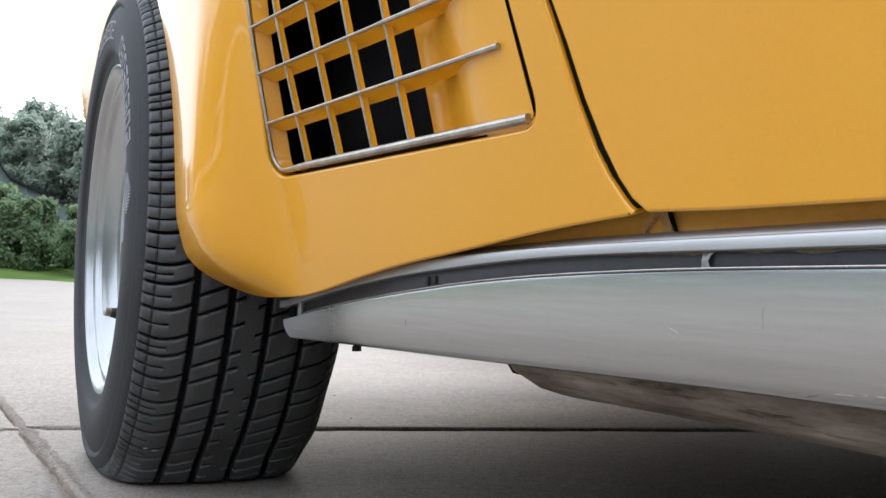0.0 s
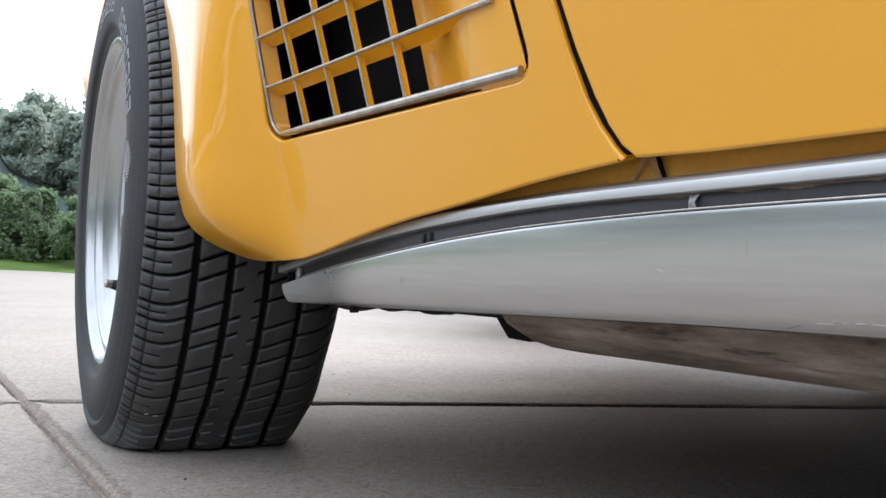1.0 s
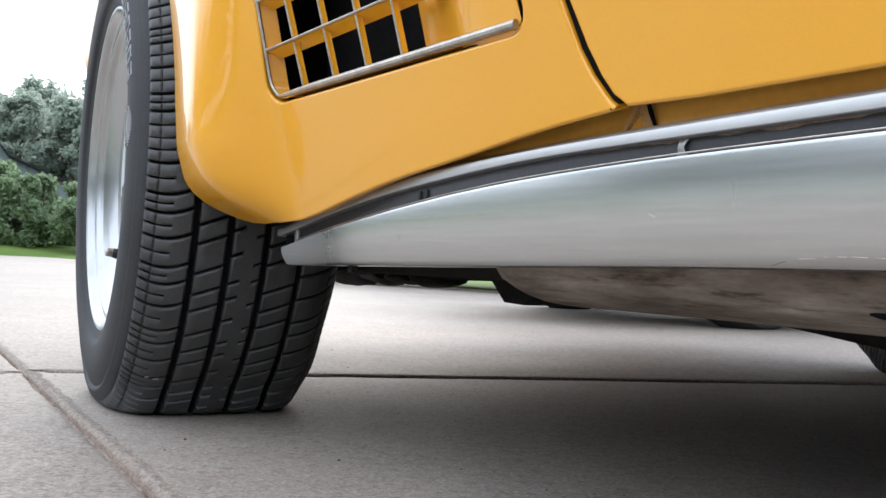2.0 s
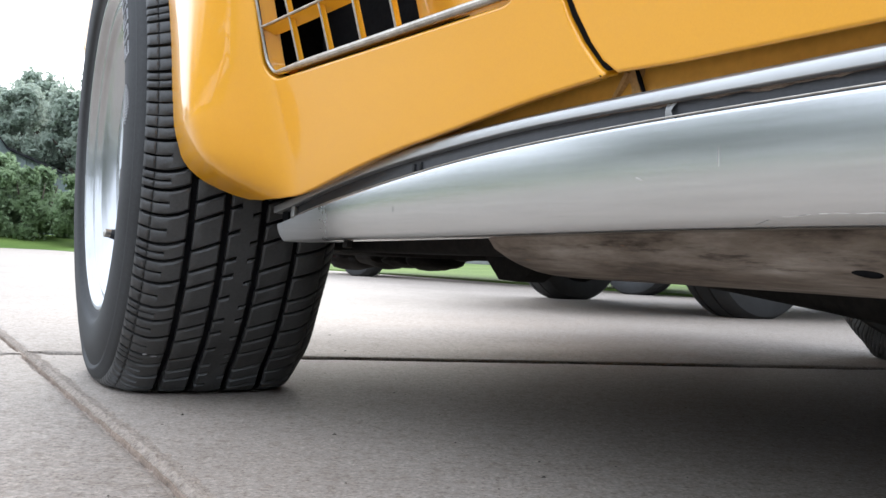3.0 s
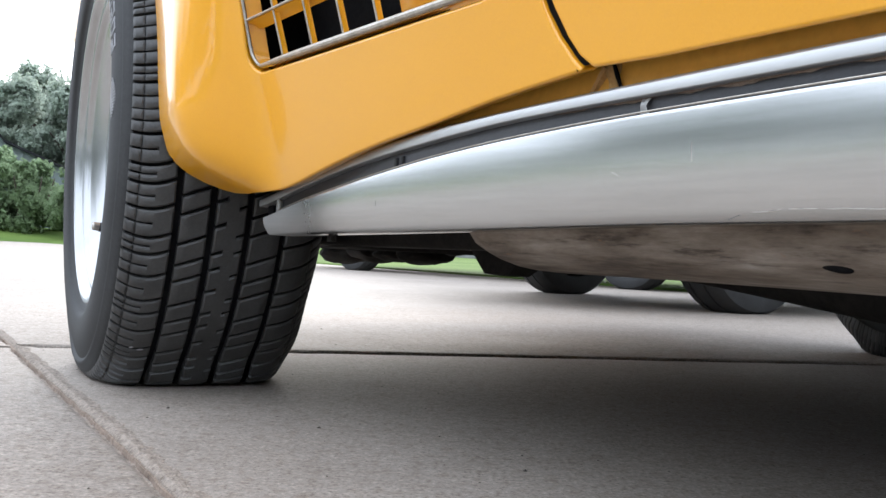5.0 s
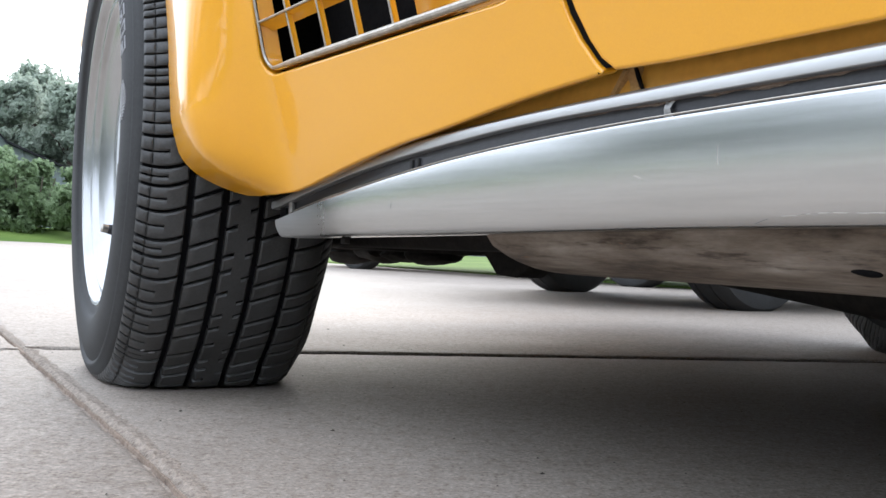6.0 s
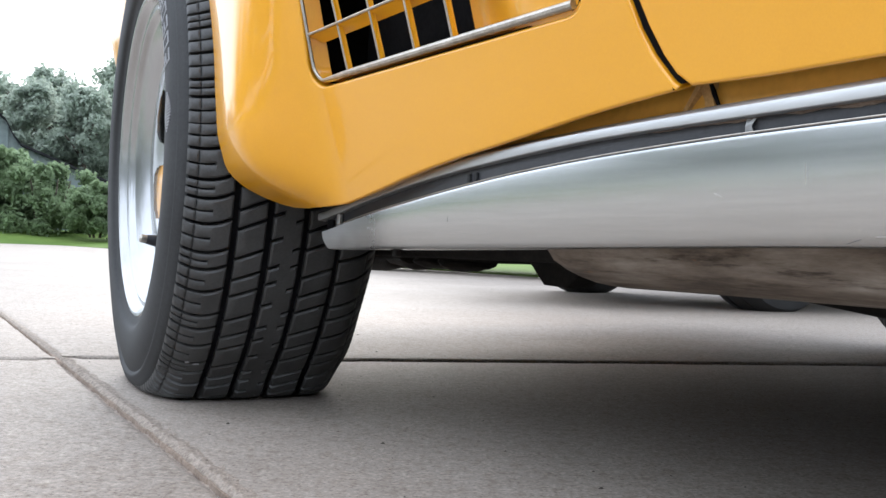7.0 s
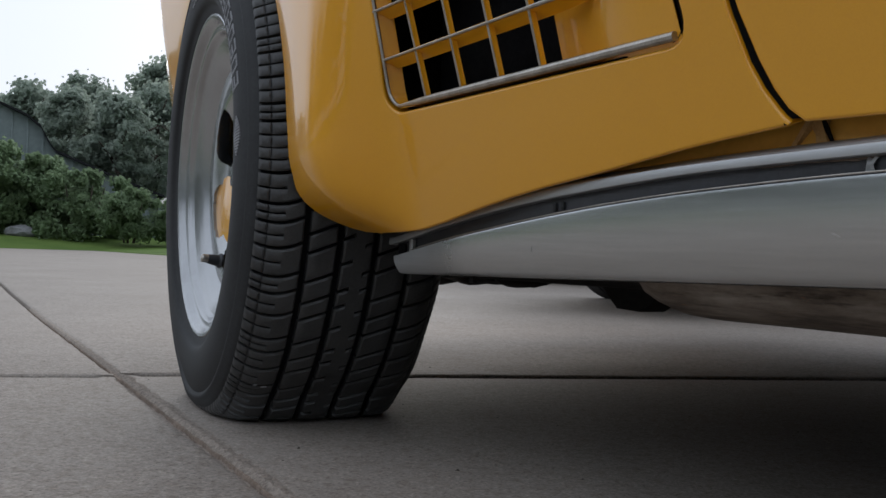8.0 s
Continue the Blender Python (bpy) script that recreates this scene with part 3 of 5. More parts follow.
# ---- side vent ----
def build_vent():
    vent = part("side_vent", mesh_of("vent_recess", *vent_recess()), YELLOW, car, "recessed yellow side vent with chrome-edged egg-crate grille")
    # wedge-shaped bars, edged with bright metal
    def wedge(name, line, sides, depth):
        """line: points on the front edge; sides: how far each flank spreads at the back."""
        rows = []
        for p, (u, lo, hi) in zip(line, sides):
            p, u = Vector(p), Vector(u)
            rows.append([p + Vector((0, depth, 0)) - u * lo, p + Vector((0, depth * 0.55, 0)) - u * (lo * 0.45 + 0.0006), p - u * 0.0019, p + u * 0.0019, p + Vector((0, depth * 0.55, 0)) + u * (hi * 0.45 + 0.0006), p + Vector((0, depth, 0)) + u * hi])
        v, f = sheet(rows)
        part(name, (v, f), YELLOW, vent)

    for s0 in (0.143, 0.201, 0.257, 0.312):
        zs = [0.370 + 0.0184 * k for k in range(10)]
        lean = lambda z: -0.02 * (z - 0.375)
        line = [on_side(s0 + lean(z), z, -0.003)[0] for z in zs]
        wedge("upright", line, [((1, 0, 0), 0.0020, 0.0022)] * len(zs), 0.0047)
        part("upright_edge", tube([on_side(s0 + lean(z), z, -0.0026)[0] for z in zs], 0.0011, 8), BRIGHT, vent)
    for z0, z1 in ((0.412, 0.424), (0.4575, 0.467), (0.5, 0.511)):
        ss = [0.086 + 0.0207 * k for k in range(18)]
        high = lambda s: z0 + (z1 - z0) * (s - 0.084) / 0.357
        line = [on_side(s, high(s), -0.003)[0] for s in ss]
        fade = [1 - 0.75 * smooth_step((s - 0.31) / 0.13) for s in ss]
        wedge("crossbar", line, [((0, 0, 1), 0.0072 * q, 0.002 * q) for q in fade], 0.013)
        part("crossbar_edge", tube([on_side(s, high(s), -0.0015)[0] for s in ss], [0.0013] * 11 + [0.0018] * 5 + [0.0023, 0.0023], 8), BRIGHT, vent)
    # chrome bar along the lower edge, bead up the front edge
    low = [on_side(0.098 + 0.0357 * k, 0.3675 + 0.00075 * k, -0.001)[0] for k in range(11)]
    part("lower_bar", tube(low, [0.0017, 0.0030] + [0.0035] * 8 + [0.0034], 10), BRIGHT, vent)
    bead = [on_side(0.0925 - 0.0075 * k / 12, 0.53 - 0.0118 * k, -0.0015)[0] for k in range(13)]
    for k in range(1, 9):
        a = radians(90 * k / 8)
        bead.append(on_side(0.0985 - 0.0135 * math.cos(a), 0.3840 - 0.0165 * math.sin(a), -0.0014)[0])
    part("front_bead", tube(bead, 0.0017, 8), BRIGHT, vent)
    # black strip down the rear gap, round the lower corner: shade put into colour
    gap_line = [on_side(0.4625 - 0.124 * (z - 0.375), z, -0.0042)[0] for z in [0.54 - 0.0155 * k for k in range(11)]]
    gap_line += [on_side(0.4608, 0.3795, -0.0042)[0], on_side(0.4565, 0.3742, -0.0042)[0], on_side(0.4505, 0.3712, -0.0042)[0]]
    gap_line += [on_side(0.44 - 0.034 * k, 0.3690 - 0.00070 * k, -0.0060)[0] for k in range(10)]
    part("rear_gap_dark", tube(gap_line, [0.0010] * 14 + [0.0009] * 10, 8), VOID, vent, "dark strip in the gap at the vent's rear edge")


def vent_recess():
    """Walls and floor of the recess: deep at the front, running out at the back."""
    lp = resample(VENT, 0.006)
    n = len(lp)
    rows = [[], [], []]
    for k, (s, z) in enumerate(lp):
        t = (Vector(lp[(k + 1) % n]) - Vector(lp[k - 1])).normalized()
        o = Vector((t.y, -t.x))
        gap = 0.0028 + 0.0040 * smooth_step(o.x * 1.5)
        s1, z1 = s - o.x * gap, z - o.y * gap
        deep = (0.030 * smooth_step((0.44 - s) / 0.11) + 0.005) * (1 - 0.48 * smooth_step(-o.x * 1.3))
        rows[0].append(on_side(s1, z1, -0.004)[0])
        rows[1].append(on_side(s1 - o.x * 0.001, z1 - o.y * 0.001, -0.006)[0])
        rows[2].append(on_side(s1 - o.x * 0.004, z1 - o.y * 0.004)[0] + Vector((0, deep, 0)))
    v, f = sheet(rows, closed_v=True)
    fl = []
    for i in range(40):
        s = 0.303 + 0.1555 * i / 39
        row = []
        for j in range(14):
            z = 0.366 + 0.18 * j / 13
            deep = 0.0035 + 0.031 * (1 - smooth_step((s - 0.285) / 0.15))
            row.append(Vector((s - 0.12 * (z - 0.375) * smooth_step((s - 0.36) / 0.09), -side_w(s, z) + deep, z)))
        fl.append(row)
    return join((v, f), sheet(fl))


build_vent()
# solid black block behind the grille: the recess's dark put into the colour
part("vent_dark_block", box_bm(0.06, 0.345, 0.012, 0.12, 0.34, 0.58, 0.006), VOID, car)


# ---- rocker moulding ----
trim_top = curve_fn([(-0.02, 0.2405), (0.011, 0.2458), (0.087, 0.2573), (0.154, 0.2665), (0.214, 0.2749), (0.268, 0.282), (0.317, 0.2865), (0.361, 0.2887), (0.401, 0.2904), (0.438, 0.2918), (0.472, 0.2928), (0.503, 0.2935), (0.56, 0.2946), (0.74, 0.2975), (1.6, 0.3)], 0.02)
strip_top = curve_fn([(-0.02, 0.2315), (0.017, 0.2375), (0.092, 0.25), (0.159, 0.2597), (0.219, 0.2671), (0.272, 0.2723), (0.321, 0.2762), (0.365, 0.2795), (0.405, 0.2821), (0.441, 0.2841), (0.475, 0.2853), (0.506, 0.286), (0.586, 0.287), (0.74, 0.2887), (1.6, 0.291)], 0.02)
panel_top = curve_fn([(-0.02, 0.2185), (0.017, 0.2245), (0.066, 0.2325), (0.13, 0.2418), (0.25, 0.2556), (0.34, 0.2645), (0.42, 0.2702), (0.49, 0.2735), (0.57, 0.2762), (0.65, 0.2775), (0.74, 0.2785), (1.6, 0.281)], 0.02)
panel_low = curve_fn([(-0.02, 0.2018), (0.3, 0.2068), (0.6, 0.2122), (0.74, 0.213), (1.6, 0.217)], 0.03)


def bulge(f):
    """How far the panel stands out at the share f of its height: upright above, turning under below."""
    return 0.0012 - 0.0005 * (1 - f) - 0.0062 * (1 - f) ** 2.6 - 0.003 * max(0.0, f - 0.78) ** 2


def build_rocker():
    ends = [-0.0060, -0.0055, -0.0042, -0.0015, 0.002, 0.006] + [0.012 + 0.02 * k for k in range(79)]
    # aluminium panel, bulging a little
    rows = []
    for s in ends:
        t, b = panel_top(s), panel_low(s)
        if s < 0.0:
            b += 0.0045 * (1 - math.sqrt(max(0.0, 1 - (s / 0.0061) ** 2)))
        h = t - b
        prof = [(-0.012, 1.0), (-0.0005, 1.0), (bulge(0.996) - 0.0001, 0.996), (bulge(0.975), 0.975), (bulge(0.965), 0.965), (bulge(0.945), 0.945)]
        for q in range(9):
            f = 0.9 - 0.8 * q / 8
            prof.append((bulge(f), f))
        prof += [(bulge(0.05), 0.05), (bulge(0.02) - 0.0008, 0.015), (bulge(0.0) - 0.003, 0.0), (-0.034, 0.004)]
        rows.append([Vector((s, -w, b + h * f)) for w, f in prof])
    rows.insert(0, [Vector((p.x - 0.0002, max(p.y, 0.009), p.z)) for p in rows[0]])     # the end, folded in
    panel = part("rocker_moulding", sheet(rows), ALU, car, "brushed aluminium rocker moulding, scuffed along the lower edge")
    # black strip, set back, and its bright lips
    rows = [[Vector((s, 0.0065, strip_top(s) + 0.003)), Vector((s, 0.006, strip_top(s) - 0.002)), Vector((s, 0.006, panel_top(s) + 0.002)), Vector((s, 0.0065, panel_top(s) - 0.004))] for s in ends]
    part("black_strip", sheet(rows), BLACK, panel)
    part("lip", tube([(s, -0.0006, panel_top(s) + 0.0012) for s in ends if s > 0.03], 0.0006, 6), BRIGHT, panel)
    rows = []
    for s in [-0.0175, -0.017, -0.0155] + ends:
        t, b = trim_top(s), strip_top(s)
        h = t - b
        bead = ((-0.012, 0.05), (-0.003, 0.0), (-0.0004, 0.03), (0.0007, 0.09), (0.0012, 0.17), (0.0014, 0.3), (0.0015, 0.5), (0.0015, 0.75), (0.0013, 0.9), (0.0006, 0.97), (-0.008, 1.0))
        rows.append([Vector((s, -w, t - h * f)) for w, f in bead])
    part("trim_bead", sheet(rows), BEAD, panel, "polished upper bead of the moulding")
    rows = []
    for s in ends[4:]:
        t = trim_top(s)
        rows.append([Vector((s, 0.0055, t - 0.0014)), Vector((s, 0.0060, t + 0.0004)), Vector((s, 0.0085, t + 0.0030)), Vector((s, 0.0150, t + 0.0050)), Vector((s, 0.0220, t + 0.0064)), Vector((s, 0.0235, t + 0.0060)), Vector((s, 0.0237, t - 0.001))])
    part("flange", sheet(rows), BEAD, panel, "dull metal flange behind the bead")
    global ROCKER
    ROCKER = panel
    # bent sheet clips in the black strip
    def clip(s, wide, tall, label, mat=BEAD):
        z0 = panel_top(s) + 0.0012
        z1 = z0 + (strip_top(s) - 0.0004 - z0) * tall
        rows = []
        for f in (0.0, 0.2, 0.5, 0.8, 1.0):
            waist = wide * (0.5 - 0.22 * math.sin(math.pi * f))
            deep = 0.0045 - 0.002 * math.sin(math.pi * f)
            lean = 0.0012 * (f - 0.5)
            z = z0 + (z1 - z0) * f
            rows.append([Vector((s - waist + lean, deep + 0.0008, z)), Vector((s - waist * 0.55 + lean, deep - 0.0006, z)), Vector((s + lean, deep + 0.0013, z)), Vector((s + waist * 0.55 + lean, deep - 0.0006, z)), Vector((s + waist + lean, deep + 0.0008, z))])
        part("clip", sheet(rows), mat, panel, label)
    for x in (0.588, 0.89, 1.19):
        clip(x, 0.0080, 1.0, "bent metal clip")
    for x in (0.284, 0.295):
        part("slot", box_bm(x - 0.0022, x + 0.0022, 0.0035, 0.007, panel_top(x) + 0.004, strip_top(x) - 0.003, 0.001), SIDEWALL, panel)
    part("clip", box_bm(0.0255, 0.0335, 0.0012, 0.0060, panel_top(0.0295) - 0.0005, strip_top(0.0295) + 0.0003, 0.0008), ALU, panel, "dull metal clip")
    # black box set in for the dark of the end slot
    part("slot", box_bm(-0.004, 0.012, 0.0035, 0.007, panel_top(0.004) + 0.0015, strip_top(0.004) - 0.001, 0.001), VOID, panel)
    # dried dirt under the bead
    rows = []
    for k in range(120):
        x = 0.50 + 0.34 * k / 119
        d = max(0.0, 0.0010 + 0.0030 * noise.noise(Vector((x * 34, 2.0, 0))) + 0.0010 * noise.noise(Vector((x * 150, 5.0, 0)))) * math.sin(math.pi * k / 119) ** 0.5
        rows.append([Vector((x, 0.0052, strip_top(x) + 0.0006)), Vector((x, 0.0046, strip_top(x) - d * 0.5)), Vector((x, 0.0056, strip_top(x) - d))])
    part("dried_dirt", sheet(rows), SOIL, panel, "dried brown dirt under the bead")


build_rocker()
def build_sill_bracket():
    """Two crossed, dirt-caked straps behind the lower door corner."""
    def strap(a, b, wide, deep):
        (x0, z0), (x1, z1) = a, b
        d = Vector((x1 - x0, 0, z1 - z0)).normalized()
        n = Vector((-d.z, 0, d.x)) * wide / 2
        rows = []
        for f in (0.0, 0.25, 0.5, 0.75, 1.0):
            c = Vector((x0 + (x1 - x0) * f, deep, z0 + (z1 - z0) * f))
            k = 1 + 0.3 * noise.noise(Vector((f * 5, x0 * 40, 1)))
            rows.append([c - n * k + Vector((0, 0.004, 0)), c - n * k * 0.6, c + n * k * 0.6, c + n * k + Vector((0, 0.004, 0))])
        return sheet(rows)
    part("sill_bracket", join(strap((0.515, 0.297), (0.530, 0.316), 0.006, 0.0215), strap((0.534, 0.318), (0.539, 0.296), 0.014, 0.0230)), GRIME, car, "dirt-caked bracket")


build_sill_bracket()
part("sill_slit", tube([(0.539, 0.0215, 0.317), (0.543, 0.0213, 0.309), (0.549, 0.0213, 0.297)], [0.0012, 0.0017, 0.0010], 6), VOID, car)
# black strip in the door gap: the gap's shade put into the colour
gap_rows = []
for k in range(40):
    z = 0.3125 + 0.40 * k / 39
    a = float(np.interp(z, [q[1] for q in GAP_F], [q[0] for q in GAP_F])) - 0.001
    b = float(np.interp(z, [q[1] for q in GAP_R], [q[0] for q in GAP_R])) + 0.001
    gap_rows.append([on_side(a, z, -0.0035)[0], on_side((a + b) / 2, z, -0.006)[0], on_side(b, z, -0.0035)[0]])
part("door_gap_dark", sheet(gap_rows), VOID, car, "dark strip filling the door gap")


# ---- wheels ----
R, HALF_W, TREAD, AXLE = 0.3525, 0.133, 0.113, 0.3240


def settle_z(v):
    """Flattens what would sink into the ground, and bulges it."""
    low = -AXLE + 0.0004
    if v.x < 0:                          # the inner side sags wider
        v.x *= 1 + 0.115 * min(1.0, (v.x / HALF_W) ** 2) * smooth_step((low + 0.15 - v.z) / 0.14)
    if v.z < low + 0.06:
        k = smooth_step((low + 0.05 - v.z) / 0.085)
        v.x *= 1 + 0.055 * k
        v.y *= 1 + 0.30 * k
        v.z = low + 0.0050 * math.log1p(math.exp((v.z - low) / 0.0050))
    return v


def sidewall_a(r):
    f = (r - 0.2415) / (0.302 - 0.2415)
    return 0.1275 + 0.0055 * math.sin(math.pi * min(1.0, f * 0.75 + 0.08)) - 0.0065 * f * f * f


def side_profile():
    pts = [(0.098, 0.222), (0.112, 0.2225), (0.119, 0.2255), (0.122, 0.230), (0.1225, 0.236), (0.126, 0.2405), (0.1275, 0.2415)]
    for k in range(1, 11):
        f = k / 10
        r = 0.2415 + (0.302 - 0.2415) * f
        pts.append((sidewall_a(r), r))
    pts += [(0.1262, 0.3055), (0.1268, 0.308), (0.1252, 0.3105), (0.1225, 0.3165), (0.1195, 0.3215), (0.115, 0.3255)]
    return pts


def crown(a):
    if a < 0:
        return R - 0.0070 * (a / TREAD) ** 2 - 0.026 * max(0.0, (-a - 0.085) / 0.038) ** 2
    return R - 0.0078 * (a / TREAD) ** 2 - 0.0145 * max(0.0, (a - 0.078) / 0.039) ** 2


def build_tyre_meshes():
    sp = side_profile()
    carcass = sp + [(0.105, 0.3295), (0.09, 0.3365), (0.05, 0.3425), (0.0, 0.3442), (-0.05, 0.3425), (-0.09, 0.3365), (-0.105, 0.3295)] + [(-a, r) for a, r in sp[::-1]]
    v, f = lathe(carcass, 160)
    v = [settle_z(Vector(p)) for p in v]
    tyre_me = mesh_of("tyre", v, f, angle=50)
    tyre_me.materials.append(SIDEWALL)
    # groove floors near-black: the shade between the blocks put into the colour
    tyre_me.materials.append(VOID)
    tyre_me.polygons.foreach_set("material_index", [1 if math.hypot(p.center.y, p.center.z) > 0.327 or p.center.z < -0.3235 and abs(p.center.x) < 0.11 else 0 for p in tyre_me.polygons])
    # tread: ribs cut into blocks by slanting sipes
    N = 76
    rng = random.Random(4)
    verts, faces = [], []

    def block(a0, a1, p0, p1, na, ntheta, joined="", solid=False):
        """One block between axial a0 > a1, and the angles p0(a) < p1(a)."""
        base = len(verts)
        inset = 0.0022
        cols = [a0, a0 - inset] + [a0 + (a1 - a0) * k / na for k in range(1, na)] + [a1 + inset, a1]
        rings = []
        for i, a in enumerate(cols):
            q0, q1 = p0(a), p1(a)
            e = inset / R
            angs = [q0, q0 + e] + [q0 + (q1 - q0) * k / ntheta for k in range(1, ntheta)] + [q1 - e, q1]
            row = []
            for j, q in enumerate(angs):
                edge = (i == 0 and "first" not in joined) or (i == len(cols) - 1 and "last" not in joined) or (not solid and j in (0, len(angs) - 1))
                r = crown(a) - (0.0019 if edge else 0.0)
                row.append(Vector((a, r * math.cos(q), r * math.sin(q))))
            rings.append(row)
        nu, nv = len(rings), len(rings[0])
        pts, fs = sheet(rings)
        verts.extend(settle_z(p) for p in pts)
        faces.extend(tuple(base + k for k in g) for g in fs)
        # skirt down to the carcass
        rim = [(0, j) for j in range(nv)] + [(i, nv - 1) for i in range(1, nu)] + [(nu - 1, j) for j in range(nv - 2, -1, -1)] + [(i, 0) for i in range(nu - 2, 0, -1)]
        low = len(verts)
        for i, j in rim:
            p = rings[i][j]
            k = (crown(p.x) - 0.0095) / max(1e-6, math.hypot(p.y, p.z))
            verts.append(settle_z(Vector((p.x, p.y * min(1, k), p.z * min(1, k)))))
        m = len(rim)
        for k in range(m):
            i, j = rim[k]
            i2, j2 = rim[(k + 1) % m]
            faces.append((base + i * nv + j, low + k, low + (k + 1) % m, base + i2 * nv + j2))

    step = 2 * math.pi / N
    cut = 0.0042 / R
    ribs = [(0.1172, 0.0668), (0.0588, 0.0274), (0.0190, -0.0162), (-0.0240, -0.0602), (-0.0674, -0.1275)]
    for r, (a0, a1) in enumerate(ribs):
        # the slant of the cuts, as an angle offset over the rib
        def offset(a, r=r, a0=a0, a1=a1):
            f = (a0 - a) / (a0 - a1)
            if r == 0:
                return 0.055 * (f - 0.32) ** 2 + 0.4 * step
            if r == 4:
                return 0.036 * f
            return 0.037 * f + (0.2, 0.9, 0.45)[r - 1] * step
        for k in range(N):
            q = k * step + step * 0.16 * math.sin(k * 2.1 + r)
            q2 = (k + 1) * step + step * 0.16 * math.sin((k + 1) * 2.1 + r)
            wide = cut
            f0 = lambda a, q=q, r=r: q + offset(a) + cut / 2
            f1 = lambda a, q2=q2, r=r, wide=wide: q2 + offset(a) - wide / 2
            if r in (0, 4):
                m = 0.1065
                s0, s1 = ((a0, m), (m - 0.0007, a1)) if r == 0 else ((a0, -m + 0.0007), (-m, a1))
                half = lambda a, q=q, q2=q2: (q + q2) / 2 + offset(a)
                small, large = (s0, s1) if r == 0 else (s1, s0)
                block(*small, f0, lambda a, h=half: h(a) - cut / 3, 2, 2)
                block(*small, lambda a, h=half: h(a) + cut / 3, f1, 2, 2)
                if r == 0:
                    inner = s1[0] - 0.017
                    block(s1[0], inner, f0, lambda a, h=half: h(a) - cut / 4, 2, 2, "last")
                    block(s1[0], inner, lambda a, h=half: h(a) + cut / 4, f1, 2, 2, "last")
                    block(inner, s1[1], f0, f1, 2, 3, "first")
                else:
                    block(*large, f0, f1, 3, 3)
            elif r == 2:                 # a closed rib, notched from both sides by turns
                m0, m1 = a0 - 0.0125, a1 + 0.0100
                late = lambda a, q=q: q + offset(a) + cut / 3 + step * 0.5
                late1 = lambda a, q2=q2: q2 + offset(a) - cut / 3 + step * 0.5
                whole = lambda a, q=q: q + offset(a)
                whole1 = lambda a, q2=q2: q2 + offset(a)
                block(a0, m0, f0, f1, 2, 3, "last")
                block(m0, m1, whole, whole1, 2, 3, "first last", True)
                block(m1, a1, late, late1, 2, 3, "first")
            else:
                block(a0, a1, f0, f1, 3, 3)
    tread_me = mesh_of("tread", verts, faces, angle=40)
    tread_me.materials.append(RUBBER)
    # raised marks on the sidewall
    v2, f2 = [], []

    def mark(angle, r0, r1, width):
        n = len(v2)
        for depth in (0.0, 0.0012):
            for (q, r) in ((-width / 2, r0), (width / 2, r0), (width / 2, r1), (-width / 2, r1)):
                a = sidewall_a(r) + depth - 0.0003
                g = angle + q / r
                v2.append(settle_z(Vector((a, r * math.cos(g), r * math.sin(g)))))
        f2.extend(tuple(n + k for k in g) for g in ((0, 1, 5, 4), (1, 2, 6, 5), (2, 3, 7, 6), (3, 0, 4, 7), (4, 5, 6, 7)))

    for start, count in ((0.36, 8), (1.28, 7)):
        for k in range(count):
            g = start + k * 0.085
            mark(g, 0.259, 0.2615, 0.017)
            mark(g, 0.2805, 0.283, 0.017)
            mark(g - 0.026, 0.2615, 0.2805, 0.003)
            if k % 2:
                mark(g + 0.026, 0.2615, 0.2805, 0.003)
            else:
                mark(g + 0.004, 0.269, 0.272, 0.012)
    for k in range(14):                  # a feathered oval
        h = 0.0115 * math.sin(math.pi * (k + 0.5) / 14)
        mark(0.03 + k * 0.0125, 0.274 - h, 0.274 + h, 0.0022)
    mark_me = mesh_of("raised_lettering", v2, f2, angle=20)
    mark_me.materials.append(LETTER)
    return tyre_me, tread_me, mark_me


TYRE_ME, TREAD_ME, MARK_ME = build_tyre_meshes()


